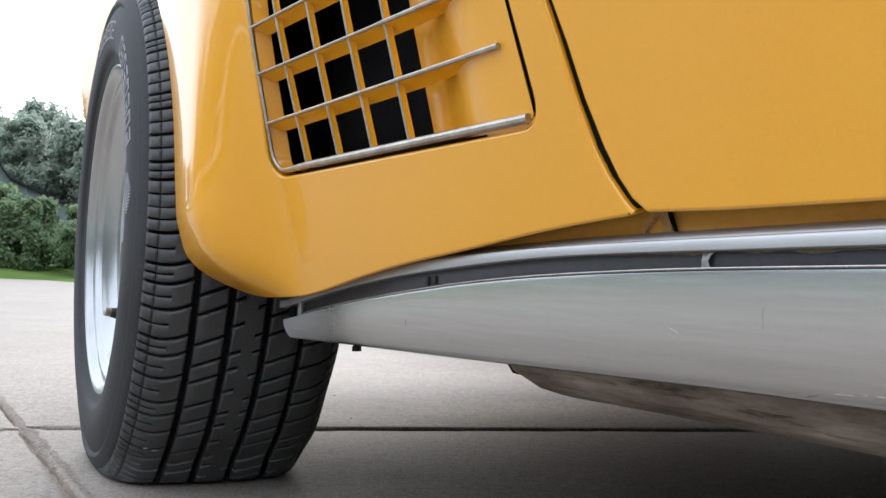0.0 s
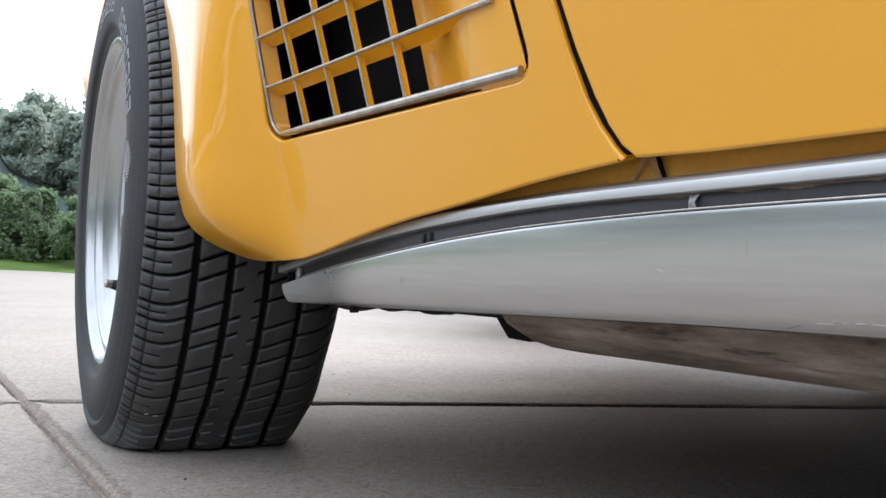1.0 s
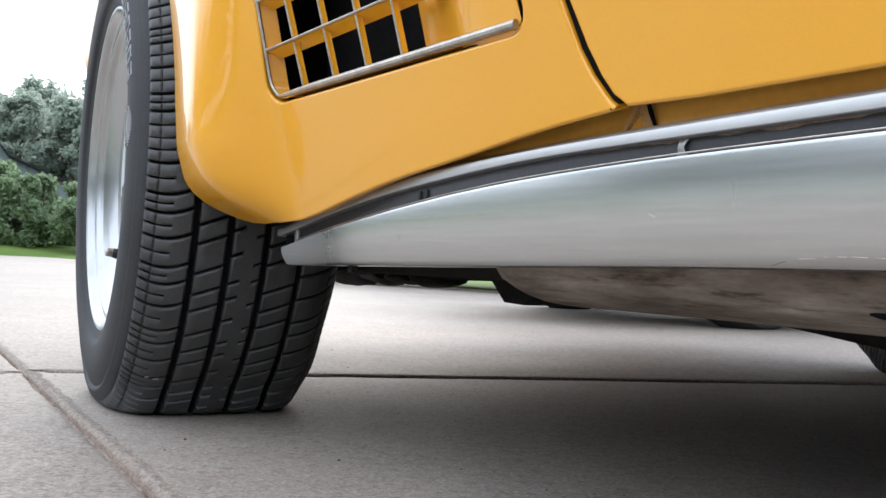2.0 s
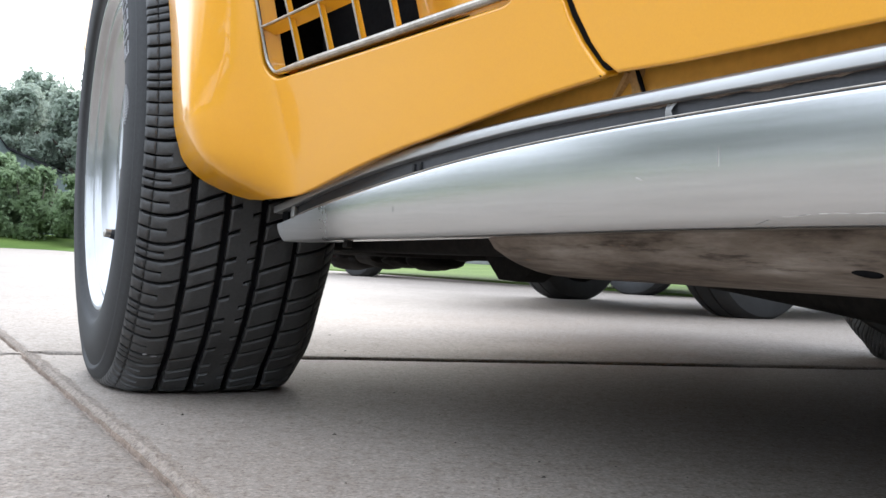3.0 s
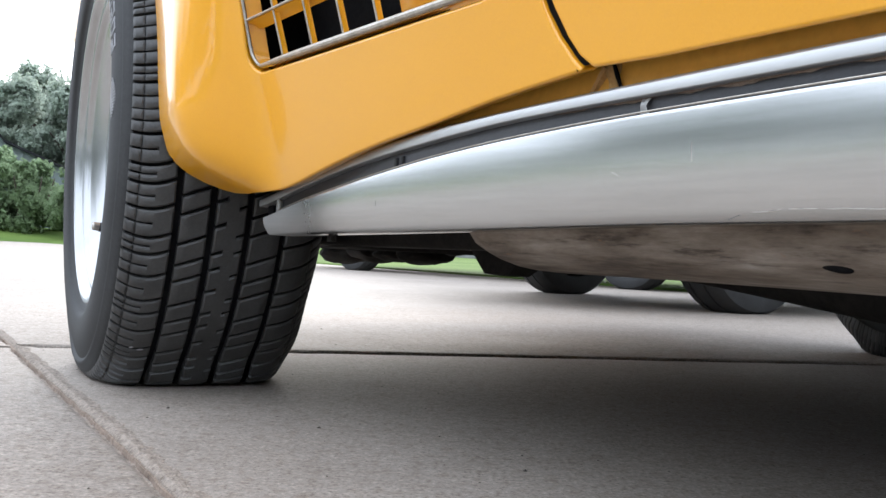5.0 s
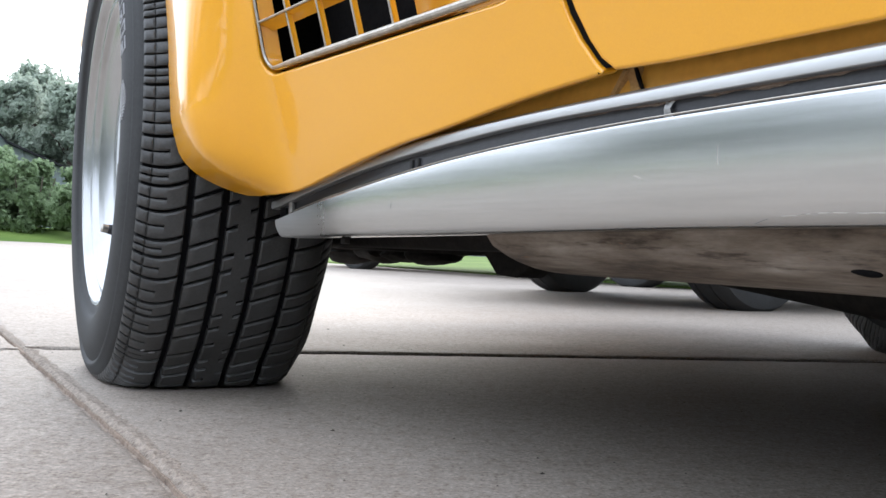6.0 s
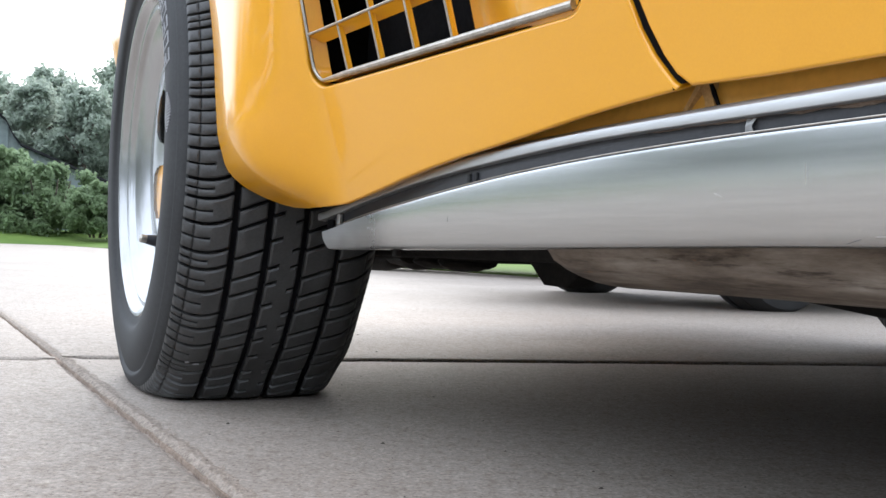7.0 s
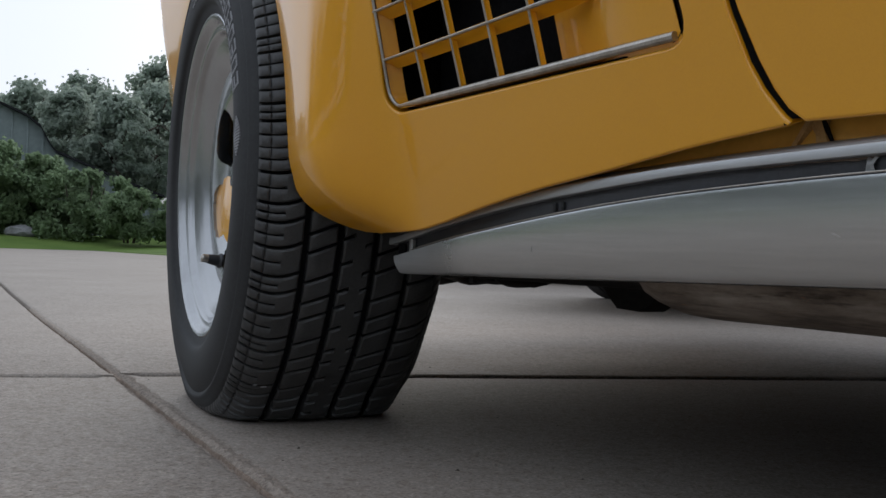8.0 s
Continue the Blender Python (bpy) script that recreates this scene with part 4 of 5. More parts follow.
def build_rim_mesh():
    outer = [(-0.10, 0.214), (0.095, 0.216), (0.108, 0.2215), (0.1150, 0.2268), (0.1195, 0.2275), (0.1210, 0.2255), (0.1200, 0.222), (0.1165, 0.2175), (0.1115, 0.2145), (0.1095, 0.2115), (0.1085, 0.2075), (0.1075, 0.2045), (0.1040, 0.2020), (0.1005, 0.1995), (0.0985, 0.195), (0.0955, 0.186), (0.0895, 0.173), (0.0820, 0.160)]
    v, f = lathe(outer, 128)
    # the dished face with five slots
    nphi, nr = 288, 40
    verts, faces = [], []
    rr = [0.160 - 0.120 * k / nr for k in range(nr + 1)]

    def face_a(r):
        return 0.0820 - 0.0145 * smooth_step((0.16 - r) / 0.085)

    def open_at(r, g):
        d = (g / (2 * math.pi / 6) + 0.5) % 1.0 - 0.5
        x, y = (r - 0.101) / 0.037, d * (2 * math.pi / 6) / radians(21)
        return abs(x) ** 4 + abs(y) ** 4 < 1
    for k in range(nphi):
        for r in rr:
            g = 2 * math.pi * k / nphi
            verts.append(Vector((face_a(r), r * math.cos(g), r * math.sin(g))))
    m = nr + 1
    for k in range(nphi):
        for j in range(nr):
            g, r = 2 * math.pi * (k + 0.5) / nphi, (rr[j] + rr[j + 1]) / 2
            if not open_at(r, g + SLOT_TURN):
                faces.append((k * m + j, k * m + j + 1, ((k + 1) % nphi) * m + j + 1, ((k + 1) % nphi) * m + j))
    bm = bmesh.new()
    vs = [bm.verts.new(p) for p in verts]
    for g in faces:
        bm.faces.new([vs[k] for k in g])
    bmesh.ops.delete(bm, geom=[q for q in bm.verts if not q.link_faces], context="VERTS")
    edges = [e for e in bm.edges if e.is_boundary]
    got = bmesh.ops.extrude_edge_only(bm, edges=edges)
    for q in got["geom"]:
        if isinstance(q, bmesh.types.BMVert):
            q.co.x -= 0.02
    bm.verts.index_update()
    face = ([q.co.copy() for q in bm.verts], [[q.index for q in g.verts] for g in bm.faces])
    bm.free()
    cap = lathe([(0.062, 0.041), (0.0685, 0.0395), (0.071, 0.036), (0.073, 0.0)], 48)
    me = mesh_of("front_wheel", *join((v, f), face, cap), angle=40)
    me.materials.append(RIM)
    return me


SLOT_TURN = radians(-22.5)
RIM_ME = build_rim_mesh()


def build_wheel(name, parent, place, label):
    """place: the wheel's pose in the world; x points outward."""
    wheel = part(name, RIM_ME, None, parent, label)
    wheel.matrix_basis = CAR.inverted() @ place
    part("tyre", TYRE_ME, None, wheel, "black treaded tyre with faded raised lettering bars")
    tagged(part("tread", TREAD_ME, None, wheel), kind="stuff")
    tagged(part("raised_lettering", MARK_ME, None, wheel), kind="stuff")
    stem = part("valve_stem", tube([(0.074, -0.0683, -0.1203), (0.0805, -0.0675, -0.1195), (0.0820, -0.0673, -0.1193), (0.0835, -0.0670, -0.119), (0.092, -0.0657, -0.1177), (0.0995, -0.0646, -0.1166)], [0.0115, 0.0115, 0.0108, 0.0088, 0.0080, 0.0066], 14), BLACK, wheel)
    part("valve_cap", tube([(0.0980, -0.0648, -0.1168), (0.0990, -0.0646, -0.1166), (0.1075, -0.0634, -0.1155), (0.1085, -0.0633, -0.1154)], [0.0062, 0.0064, 0.0062, 0.0044], 14), BRIGHT, stem)
    for k in range(5):
        g = radians(36 + 72 * k)
        part("wheel_nut", tube([(0.058, 0.0525 * math.cos(g), 0.0525 * math.sin(g)), (0.0705, 0.0525 * math.cos(g), 0.0525 * math.sin(g))], 0.0085, 6), CHROME, wheel)
    return wheel


WHEEL_TURN = 207.4


def build_scuffs(wheel, panel):
    for k, (a, w) in enumerate(((0.079, 0.0055), (0.0895, 0.004))):
        q = radians(-50.2 + 0.2 * k)
        r = crown(a) + 0.0006
        bm = bmesh.new()
        bmesh.ops.create_icosphere(bm, subdivisions=2, radius=1.0)
        m = Matrix.Translation((a, r * math.cos(q), r * math.sin(q))) @ Matrix.Rotation(q, 4, "X") @ Matrix.Diagonal((w * 0.8, 0.0006, 0.0019, 1))
        bmesh.ops.transform(bm, matrix=m, verts=bm.verts)
        part("scuff", bm, LETTER, wheel, "pale scuff on the tread")
    marks = ((0.655, 0.664, 0.030, 0.072, BLACK), (0.672, 0.690, 0.085, 0.100, BRIGHT), (0.682, 0.688, 0.094, 0.099, BLACK), (0.695, 0.712, 0.103, 0.104, BRIGHT), (0.700, 0.704, 0.103, 0.104, BLACK), (0.716, 0.76, 0.101, 0.084, BRIGHT), (0.258, 0.2588, 0.46, 0.55, BLACK), (0.632, 0.63215, 0.52, 0.70, BRIGHT), (0.566, 0.572, 0.50, 0.46, BRIGHT))
    for s0, s1, f0, f1, tone in marks:
        pts = []
        for k in range(9):
            s = s0 + (s1 - s0) * k / 8
            f = f0 + (f1 - f0) * k / 8 + 0.008 * noise.noise(Vector((s * 130, f0 * 9, 3)))
            b, t = panel_low(s), panel_top(s)
            pts.append((s, -bulge(f) - 0.00005, b + (t - b) * f))
        part("scratch", tube(pts, [0.00006] + [0.00013] * 7 + [0.00006], 5), tone, panel)


front_left = build_wheel("front_wheel", car, pose(-0.3573, 1.4252, AXLE, 0, 0, WHEEL_TURN), "polished aluminium slotted front wheel, turned slightly")
build_scuffs(front_left, ROCKER)
build_wheel("front_wheel", car, pose(1.20, 2.25, AXLE, 0, 0, WHEEL_TURN - 180), "polished aluminium slotted front wheel")
build_wheel("rear_wheel", car, CAR @ pose(2.076, 0.13, AXLE, 0, 0, 270), "polished aluminium slotted rear wheel")
build_wheel("rear_wheel", car, CAR @ pose(2.076, 1.55, AXLE, 0, 0, 90), "polished aluminium slotted rear wheel")
caliper_bm = box_bm(-0.02, 0.066, -0.158, -0.046, -0.125, 0.014, 0.008)
for q in caliper_bm.verts:          # its outer face slants with the dish of the wheel
    if q.co.x > 0.03:
        q.co.x += 0.11 * max(0.0, math.hypot(q.co.y, q.co.z) - 0.065)
caliper = part("brake_caliper", caliper_bm, YELLOW, car, "yellow painted brake caliper")
caliper.matrix_basis = CAR.inverted() @ pose(-0.3573, 1.4252, AXLE, 0, 0, WHEEL_TURN)
disc = part("brake_disc", lathe([(-0.03, 0.0), (-0.03, 0.148), (-0.022, 0.149), (-0.010, 0.149), (-0.002, 0.148), (-0.002, 0.0)], 64), GREASE, car)
disc.matrix_basis = CAR.inverted() @ pose(-0.3573, 1.4252, AXLE, 0, 0, WHEEL_TURN)


# ---- the rest of the body and what hangs under it ----
def build_shell():
    # hood and deck, from side to side
    rows = []
    for k in range(50):
        s = -1.16 + 4.1 * k / 49
        row = []
        for j in range(25):
            f = j / 24
            v = -side_w(s, 0.72) + 0.015 + f * (1.80 + 2 * side_w(s, 0.72) - 0.03)
            edge = math.sin(math.pi * f)
            crown_z = 0.735 + 0.06 * edge ** 0.5 + 0.07 * math.exp(-((s + 0.41) / 0.5) ** 2) * (math.exp(-((f - 0.13) / 0.1) ** 2) + math.exp(-((f - 0.87) / 0.1) ** 2))
            row.append(Vector((s, v, crown_z - 0.12 * smooth_step((-0.6 - s) / 0.6))))
        rows.append(row)
    part("hood_and_deck", sheet(rows), YELLOW, car)
    # the far side
    rows = []
    for k in range(60):
        s = -1.16 + 4.1 * k / 59
        rows.append([Vector((s, 1.80 + side_w(s, z), z)) for z in [0.245 + 0.047 * j for j in range(12)]])
    v, f = sheet(rows)
    f = [q for q in f if not any((v[i].x - c) ** 2 + (v[i].z - 0.33) ** 2 < 0.37 ** 2 for i in q for c in (-0.413, 2.076)) and not any(v[i].x < -0.75 and v[i].z < 0.44 for i in q)]
    part("far_side", (v, f), YELLOW, car)
    part("nose", box_bm(-1.2, -1.12, 0.10, 1.70, 0.27, 0.66, 0.03, 3), YELLOW, car)
    part("tail", box_bm(2.88, 2.96, 0.05, 1.75, 0.36, 0.74, 0.03, 3), YELLOW, car)
    part("floor_pan", box_bm(0.02, 2.85, 0.14, 1.70, 0.245, 0.28, 0.01), UNDERSEAL, car, "dusty black underseal")
    part("engine_bay_floor", box_bm(-0.65, 0.02, 0.30, 1.52, 0.285, 0.31, 0.01), UNDERSEAL, car)
    # far side's moulding and rail, and middle fillers: unseen, added to block light underneath
    part("far_rocker", box_bm(0.0, 1.62, 1.76, 1.79, 0.205, 0.29, 0.008), ALU, car)
    part("far_frame_rail", box_bm(0.32, 1.66, 1.63, 1.765, 0.176, 0.246, 0.012), RUST, car)
    part("gearbox_filler", box_bm(0.25, 1.15, 0.74, 1.06, 0.175, 0.26, 0.03, 3), GREASE, car)
    part("oil_pan_filler", box_bm(-0.40, 0.2, 0.76, 1.04, 0.215, 0.30, 0.03, 3), GREASE, car)
    part("rear_cross_filler", box_bm(1.62, 1.74, 0.12, 1.68, 0.17, 0.28, 0.02, 3), GREASE, car)
    part("tail_filler", box_bm(2.35, 2.82, 0.45, 1.35, 0.20, 0.34, 0.04, 3), GREASE, car)
    # liners over the front wheels, the wells' dark put into their colour
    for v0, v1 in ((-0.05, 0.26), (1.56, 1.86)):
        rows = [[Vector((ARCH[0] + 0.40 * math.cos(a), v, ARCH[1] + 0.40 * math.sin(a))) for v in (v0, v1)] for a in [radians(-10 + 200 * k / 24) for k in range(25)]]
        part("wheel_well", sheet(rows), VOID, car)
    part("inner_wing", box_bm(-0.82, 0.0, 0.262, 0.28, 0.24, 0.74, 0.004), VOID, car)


build_shell()


def build_frame_rail():
    rows = []
    for k in range(70):
        s = 0.319 + 1.20 * k / 69
        nose = smooth_step((s - 0.311) / 0.035)
        low = 0.1785 - 0.0035 * smooth_step((s - 0.4) / 0.6) + 0.030 * (1 - smooth_step((s - 0.30) / 0.10)) ** 2
        prof = [(0.055, 0.235), (0.040, 0.228), (0.034, 0.216), (0.036, 0.204), (0.044, 0.194), (0.058, 0.1865), (0.076, 0.1815), (0.095, 0.1788), (0.115, 0.178), (0.15, 0.178), (0.165, 0.185), (0.17, 0.23)]
        rows.append([Vector((s, 0.17 - (0.17 - v) * (0.55 + 0.45 * nose), min(0.235, z + low - 0.178))) for v, z in prof])
    v, f = sheet(rows)
    n = len(rows[0])
    f.append(tuple(range(n))[::-1])
    rail = part("frame_rail", (v, f), RUST, car, "rust-brown steel frame rail with oval drain hole")
    # black lens set in for the dark inside the drain hole
    bm = bmesh.new()
    bmesh.ops.create_uvsphere(bm, u_segments=20, v_segments=10, radius=1.0)
    m = pose(0.690, 0.0475, 0.1922, -38, 9, 0) @ Matrix.Diagonal((0.0122, 0.0042, 0.0022, 1))
    bmesh.ops.transform(bm, matrix=m, verts=bm.verts)
    part("drain_hole", bm, VOID, rail)


build_frame_rail()


def lump(name, x, y, z, rx, ry, rz, mat, parent, seed, label=""):
    bm = bmesh.new()
    bmesh.ops.create_icosphere(bm, subdivisions=3, radius=1.0)
    for q in bm.verts:
        k = 1 + 0.22 * noise.noise(q.co * 1.7 + Vector((seed, 0, 0))) + 0.1 * noise.noise(q.co * 5 + Vector((seed, 4, 0)))
        q.co = Vector((x + q.co.x * rx * k, y + q.co.y * ry * k, z + q.co.z * rz * k))
    return part(name, bm, mat, parent, label)


part("front_crossmember", box_bm(-0.55, 0.34, 0.155, 0.26, 0.196, 0.25, 0.010, 3), GREASE, car)
part("engine_crossmember", box_bm(-0.95, -0.34, 0.44, 0.56, 0.192, 0.285, 0.012, 3), GREASE, car)
lump("ball_joint", -0.82, 0.50, 0.186, 0.085, 0.05, 0.024, GREASE, car, 1)
lump("rubber_bush", -0.69, 0.50, 0.191, 0.07, 0.05, 0.022, GREASE, car, 2)
lump("engine_mount", -0.50, 0.50, 0.192, 0.075, 0.05, 0.022, GREASE, car, 3)
lump("bracket", -0.39, 0.50, 0.206, 0.05, 0.04, 0.016, GREASE, car, 5)
lump("grease_boot", -0.59, 0.49, 0.190, 0.05, 0.04, 0.018, GREASE, car, 6)
outline = [(0.03, 0.215), (0.055, 0.197), (0.072, 0.182), (0.086, 0.1700), (0.125, 0.1685), (0.140, 0.176), (0.17, 0.200), (0.17, 0.235)]
mount = sheet([[Vector((x, v, z)) for x, z in outline] for v in (0.235, 0.239, 0.266, 0.270)], closed_v=True)
part("gearbox_mount", (mount[0], mount[1] + [tuple(range(8))[::-1], tuple(range(24, 32))]), GREASE, car)
bolt = join(tube([(0.129, 0.020, 0.2085), (0.129, 0.020, 0.2020)], 0.0036, 10), tube([(0.129, 0.020, 0.2025), (0.1295, 0.020, 0.1975)], 0.0050, 6), tube([(0.118, 0.020, 0.2050), (0.140, 0.020, 0.2045)], 0.0016, 6))
part("moulding_bolt", bolt, GREASE, car, "greasy black bolt under the moulding")
part("lower_arm", tube([(-0.36, 0.24, 0.23), (-0.21, 0.185, 0.214), (-0.05, 0.19, 0.214), (0.09, 0.21, 0.218), (0.20, 0.24, 0.222)], [0.02, 0.022, 0.018, 0.016, 0.014], 10), GREASE, car)
part("tie_rod", tube([(-0.30, 0.22, 0.208), (-0.1, 0.30, 0.203), (0.0, 0.75, 0.205), (-0.1, 1.2, 0.205)], 0.013, 10), GREASE, car)
part("exhaust_pipe", tube([(-0.2, 0.48, 0.23), (0.15, 0.45, 0.205), (0.32, 0.42, 0.19), (0.5, 0.40, 0.172), (0.75, 0.39, 0.165), (2.2, 0.4, 0.19)], 0.028, 14), GREASE, car)


# ---- other parked cars, seen between the wheels ----
def plain_wheel(parent, x, y, r, width, turn, rim_mat=CHROME):
    prof = [(width / 2 - 0.012, r * 0.62), (width / 2, r * 0.70), (width / 2 + 0.006, r * 0.82), (width / 2 - 0.004, r * 0.93), (width * 0.36, r * 0.985), (width * 0.2, r), (width * 0.19, r * 0.98), (width * 0.16, r * 0.98), (width * 0.15, r), (-width * 0.15, r), (-width * 0.16, r * 0.98), (-width * 0.19, r * 0.98), (-width * 0.2, r), (-width * 0.36, r * 0.985), (-width / 2 + 0.004, r * 0.93), (-width / 2 - 0.006, r * 0.8), (-width / 2, r * 0.66)]
    v, f = lathe(prof, 72)
    v = [Vector((p[0], p[1], max(p[2], -r + 0.012))) for p in v]
    w = part("wheel", (v, f), SIDEWALL, parent)
    w.matrix_basis = pose(x, y, r - 0.012, 0, 0, turn)
    part("rim", lathe([(width / 2 - 0.01, r * 0.63), (width / 2 - 0.002, r * 0.60), (width / 2 - 0.03, r * 0.52), (width / 2 - 0.045, r * 0.3), (width / 2 - 0.02, r * 0.16), (width / 2 - 0.02, 0.0)], 48), rim_mat, w)
    return w


def hull(parent, x0, x1, y0, y1, z0, z1, paint):
    rows = []
    for k in range(21):
        f = k / 20
        e = 1 - abs(2 * f - 1) ** 5
        x = x0 + (x1 - x0) * f
        ym, yh = (y0 + y1) / 2, (y1 - y0) / 2 * (0.86 + 0.14 * e)
        rows.append([Vector((x, ym + yh * a, z0 + (z1 - z0) * b * (0.75 + 0.25 * e))) for a, b in ((-0.9, 0.0), (-1.0, 0.12), (-1.02, 0.5), (-0.97, 0.9), (-0.85, 1.0), (0.85, 1.0), (0.97, 0.9), (1.02, 0.5), (1.0, 0.12), (0.9, 0.0))])
    v, f = sheet(rows, closed_v=True)
    n = len(v)
    f += [tuple(range(10))[::-1], tuple(range(n - 10, n))]
    return part("body", (v, f), paint, parent)


def cabin(parent, x0, x1, y0, y1, z0, z1, paint):
    rows = []
    for z, k in ((z0, 0.0), (z0 + 0.6 * (z1 - z0), 0.10), (z1 - 0.03, 0.18), (z1, 0.24)):
        d = (x1 - x0) * k
        e = (y1 - y0) * k * 0.5
        rows.append([Vector(p) for p in ((x0 + d, y0 + e, z), (x1 - d, y0 + e, z), (x1 - d, y1 - e, z), (x0 + d, y1 - e, z))])
    v, f = sheet(rows, closed_v=True)
    f.append((12, 13, 14, 15))
    return part("cabin", (v, f), paint, parent)


# a dark car standing across, its end towards the yellow car
second = thing("parked_car", "dark car with white-lettered tyres parked beyond the yellow one", "car", pose(0.975, 4.70, 0, 0, 0, 19), "parked cars")
plain_wheel(second, 0.14, -0.52, 0.34, 0.23, -76)
plain_wheel(second, 0.03, 1.04, 0.34, 0.22, 104)
plain_wheel(second, 2.7, -0.80, 0.33, 0.22, -90)
plain_wheel(second, 2.7, 0.80, 0.33, 0.22, 90)
hull(second, -0.85, 3.5, -0.88, 0.88, 0.30, 0.88, DARK_CAR)
cabin(second, 0.5, 2.9, -0.8, 0.8, 0.8, 1.3, DARK_CAR)
third = thing("parked_car", "grey car with bright hubcaps parked along the lawn", "car", pose(0.75, 9.09, 0, 0, 0, -46.5), "parked cars")
for x in (-1.69, 1.69):
    plain_wheel(third, x, -0.75, 0.33, 0.2, -90)
    plain_wheel(third, x - (1.1 if x < 0 else 0.82), 0.1 if x < 0 else 0.38, 0.33, 0.2, 90)
hull(third, -3.2, 2.5, -0.88, 0.88, 0.36, 0.95, GREY_CAR)
cabin(third, -1.6, 1.3, -0.8, 0.8, 0.9, 1.42, GREY_CAR)


# ---- trees, hedge, shed in the distance ----
def leaf_cloud(count, seed, shape, size, spread=0.35):
    """Many small leaf clumps, each a few tilted leaf faces, gathered round sub-crowns."""
    rng = random.Random(seed)
    verts, faces = [], []
    subs = shape(rng)
    for k in range(count):
        c, r = subs[rng.randrange(len(subs))]
        d = Vector((rng.gauss(0, 1), rng.gauss(0, 1), rng.gauss(0, 1))).normalized()
        reach = (1 - spread * rng.random()) * (1.0 + 0.5 * max(0.0, rng.gauss(0, 0.5)))
        p = c + Vector((d.x * r.x, d.y * r.y, d.z * r.z)) * reach
        for q in range(2):
            t = Vector((rng.gauss(0, 1), rng.gauss(0, 1), rng.gauss(0, 1))).normalized()
            u = t.cross(d + Vector((0.01, 0, 0.02))).normalized()
            w = u.cross(t)
            s = size * (0.5 + rng.random())
            n = len(verts)
            verts += [p + u * s, p + w * s * 0.6 + d * s * 0.2, p - u * s, p - w * s * 0.6 + d * s * 0.1]
            faces.append((n, n + 1, n + 2, n + 3))
    return verts, faces


def tree(name, seed, height, radius, leaf, count, mat, label, category, group):
    rng = random.Random(seed)
    t = thing(name, label, category, None, group)
    pts = [(0, 0, -0.3), (0.1, 0.05, height * 0.2), (-0.05, 0.1, height * 0.45), (0.1, 0.0, height * 0.72)]
    limbs = [tube(pts, [radius * 0.11, radius * 0.085, radius * 0.055, radius * 0.02], 9)]
    for k in range(6):
        g, z = k * 1.1 + rng.random(), height * (0.25 + 0.08 * k)
        limbs.append(tube([(0, 0, z), (radius * 0.4 * math.cos(g), radius * 0.4 * math.sin(g), z + height * 0.1), (radius * 0.75 * math.cos(g), radius * 0.75 * math.sin(g), z + height * 0.17)], [radius * 0.04, radius * 0.025, radius * 0.01], 7))
    part("trunk", join(*limbs), BARK, t)

    def shape(r):
        subs = []
        for k in range(70):
            h = r.random()
            g = r.random() * 2 * math.pi
            reach = radius * (0.75 * math.sin(math.pi * (0.18 + 0.75 * h)) ** 0.8) * math.sqrt(r.random())
            q = radius * (0.10 + 0.24 * r.random())
            subs.append((Vector((reach * math.cos(g), reach * math.sin(g), height * (0.16 + 0.76 * h))), Vector((q, q, q * 0.8))))
        return subs
    v, f = leaf_cloud(count, seed + 50, shape, leaf, 0.95)
    part("crown", mesh_of("crown", v, f, smooth=False), mat, t)
    return t


def bush(seed, height, radius, count):
    b = thing("bush", "dense green leafy bush along the lawn", "bush", None, "bushes along the lawn")
    rng = random.Random(seed)
    stems = [tube([(0.2 * math.cos(g), 0.2 * math.sin(g), -0.2), (radius * 0.4 * math.cos(g), radius * 0.4 * math.sin(g), height * 0.6)], [0.05, 0.015], 6) for g in (0.3, 1.7, 2.9, 4.2, 5.4)]
    part("stem", join(*stems), BARK, b)

    def shape(r):
        out = []
        for k in range(46):
            g, h = r.random() * 6.283, r.random()
            reach = radius * 0.75 * math.sqrt(r.random())
            q = radius * (0.10 + 0.2 * r.random())
            out.append((Vector((reach * math.cos(g), reach * math.sin(g), height * (0.03 + 0.78 * h * (1 - 0.3 * (reach / radius) ** 2)))), Vector((q, q, q * 0.75))))
        return out
    v, f = leaf_cloud(count, seed + 9, shape, 0.066, 0.95)
    part("foliage", mesh_of("foliage", v, f, smooth=False), LEAF_NEAR, b)
    return b


def plant(ob, x, y, z, turn, size=1.0, first=False):
    m = pose(x, y, z, 0, 0, turn) @ Matrix.Diagonal((size, size, size, 1))
    if first:
        ob.matrix_basis = m
        return ob
    c = copy_thing(ob, pose(x, y, z, 0, 0, turn))
    c.scale = (size, size, size)
    return c


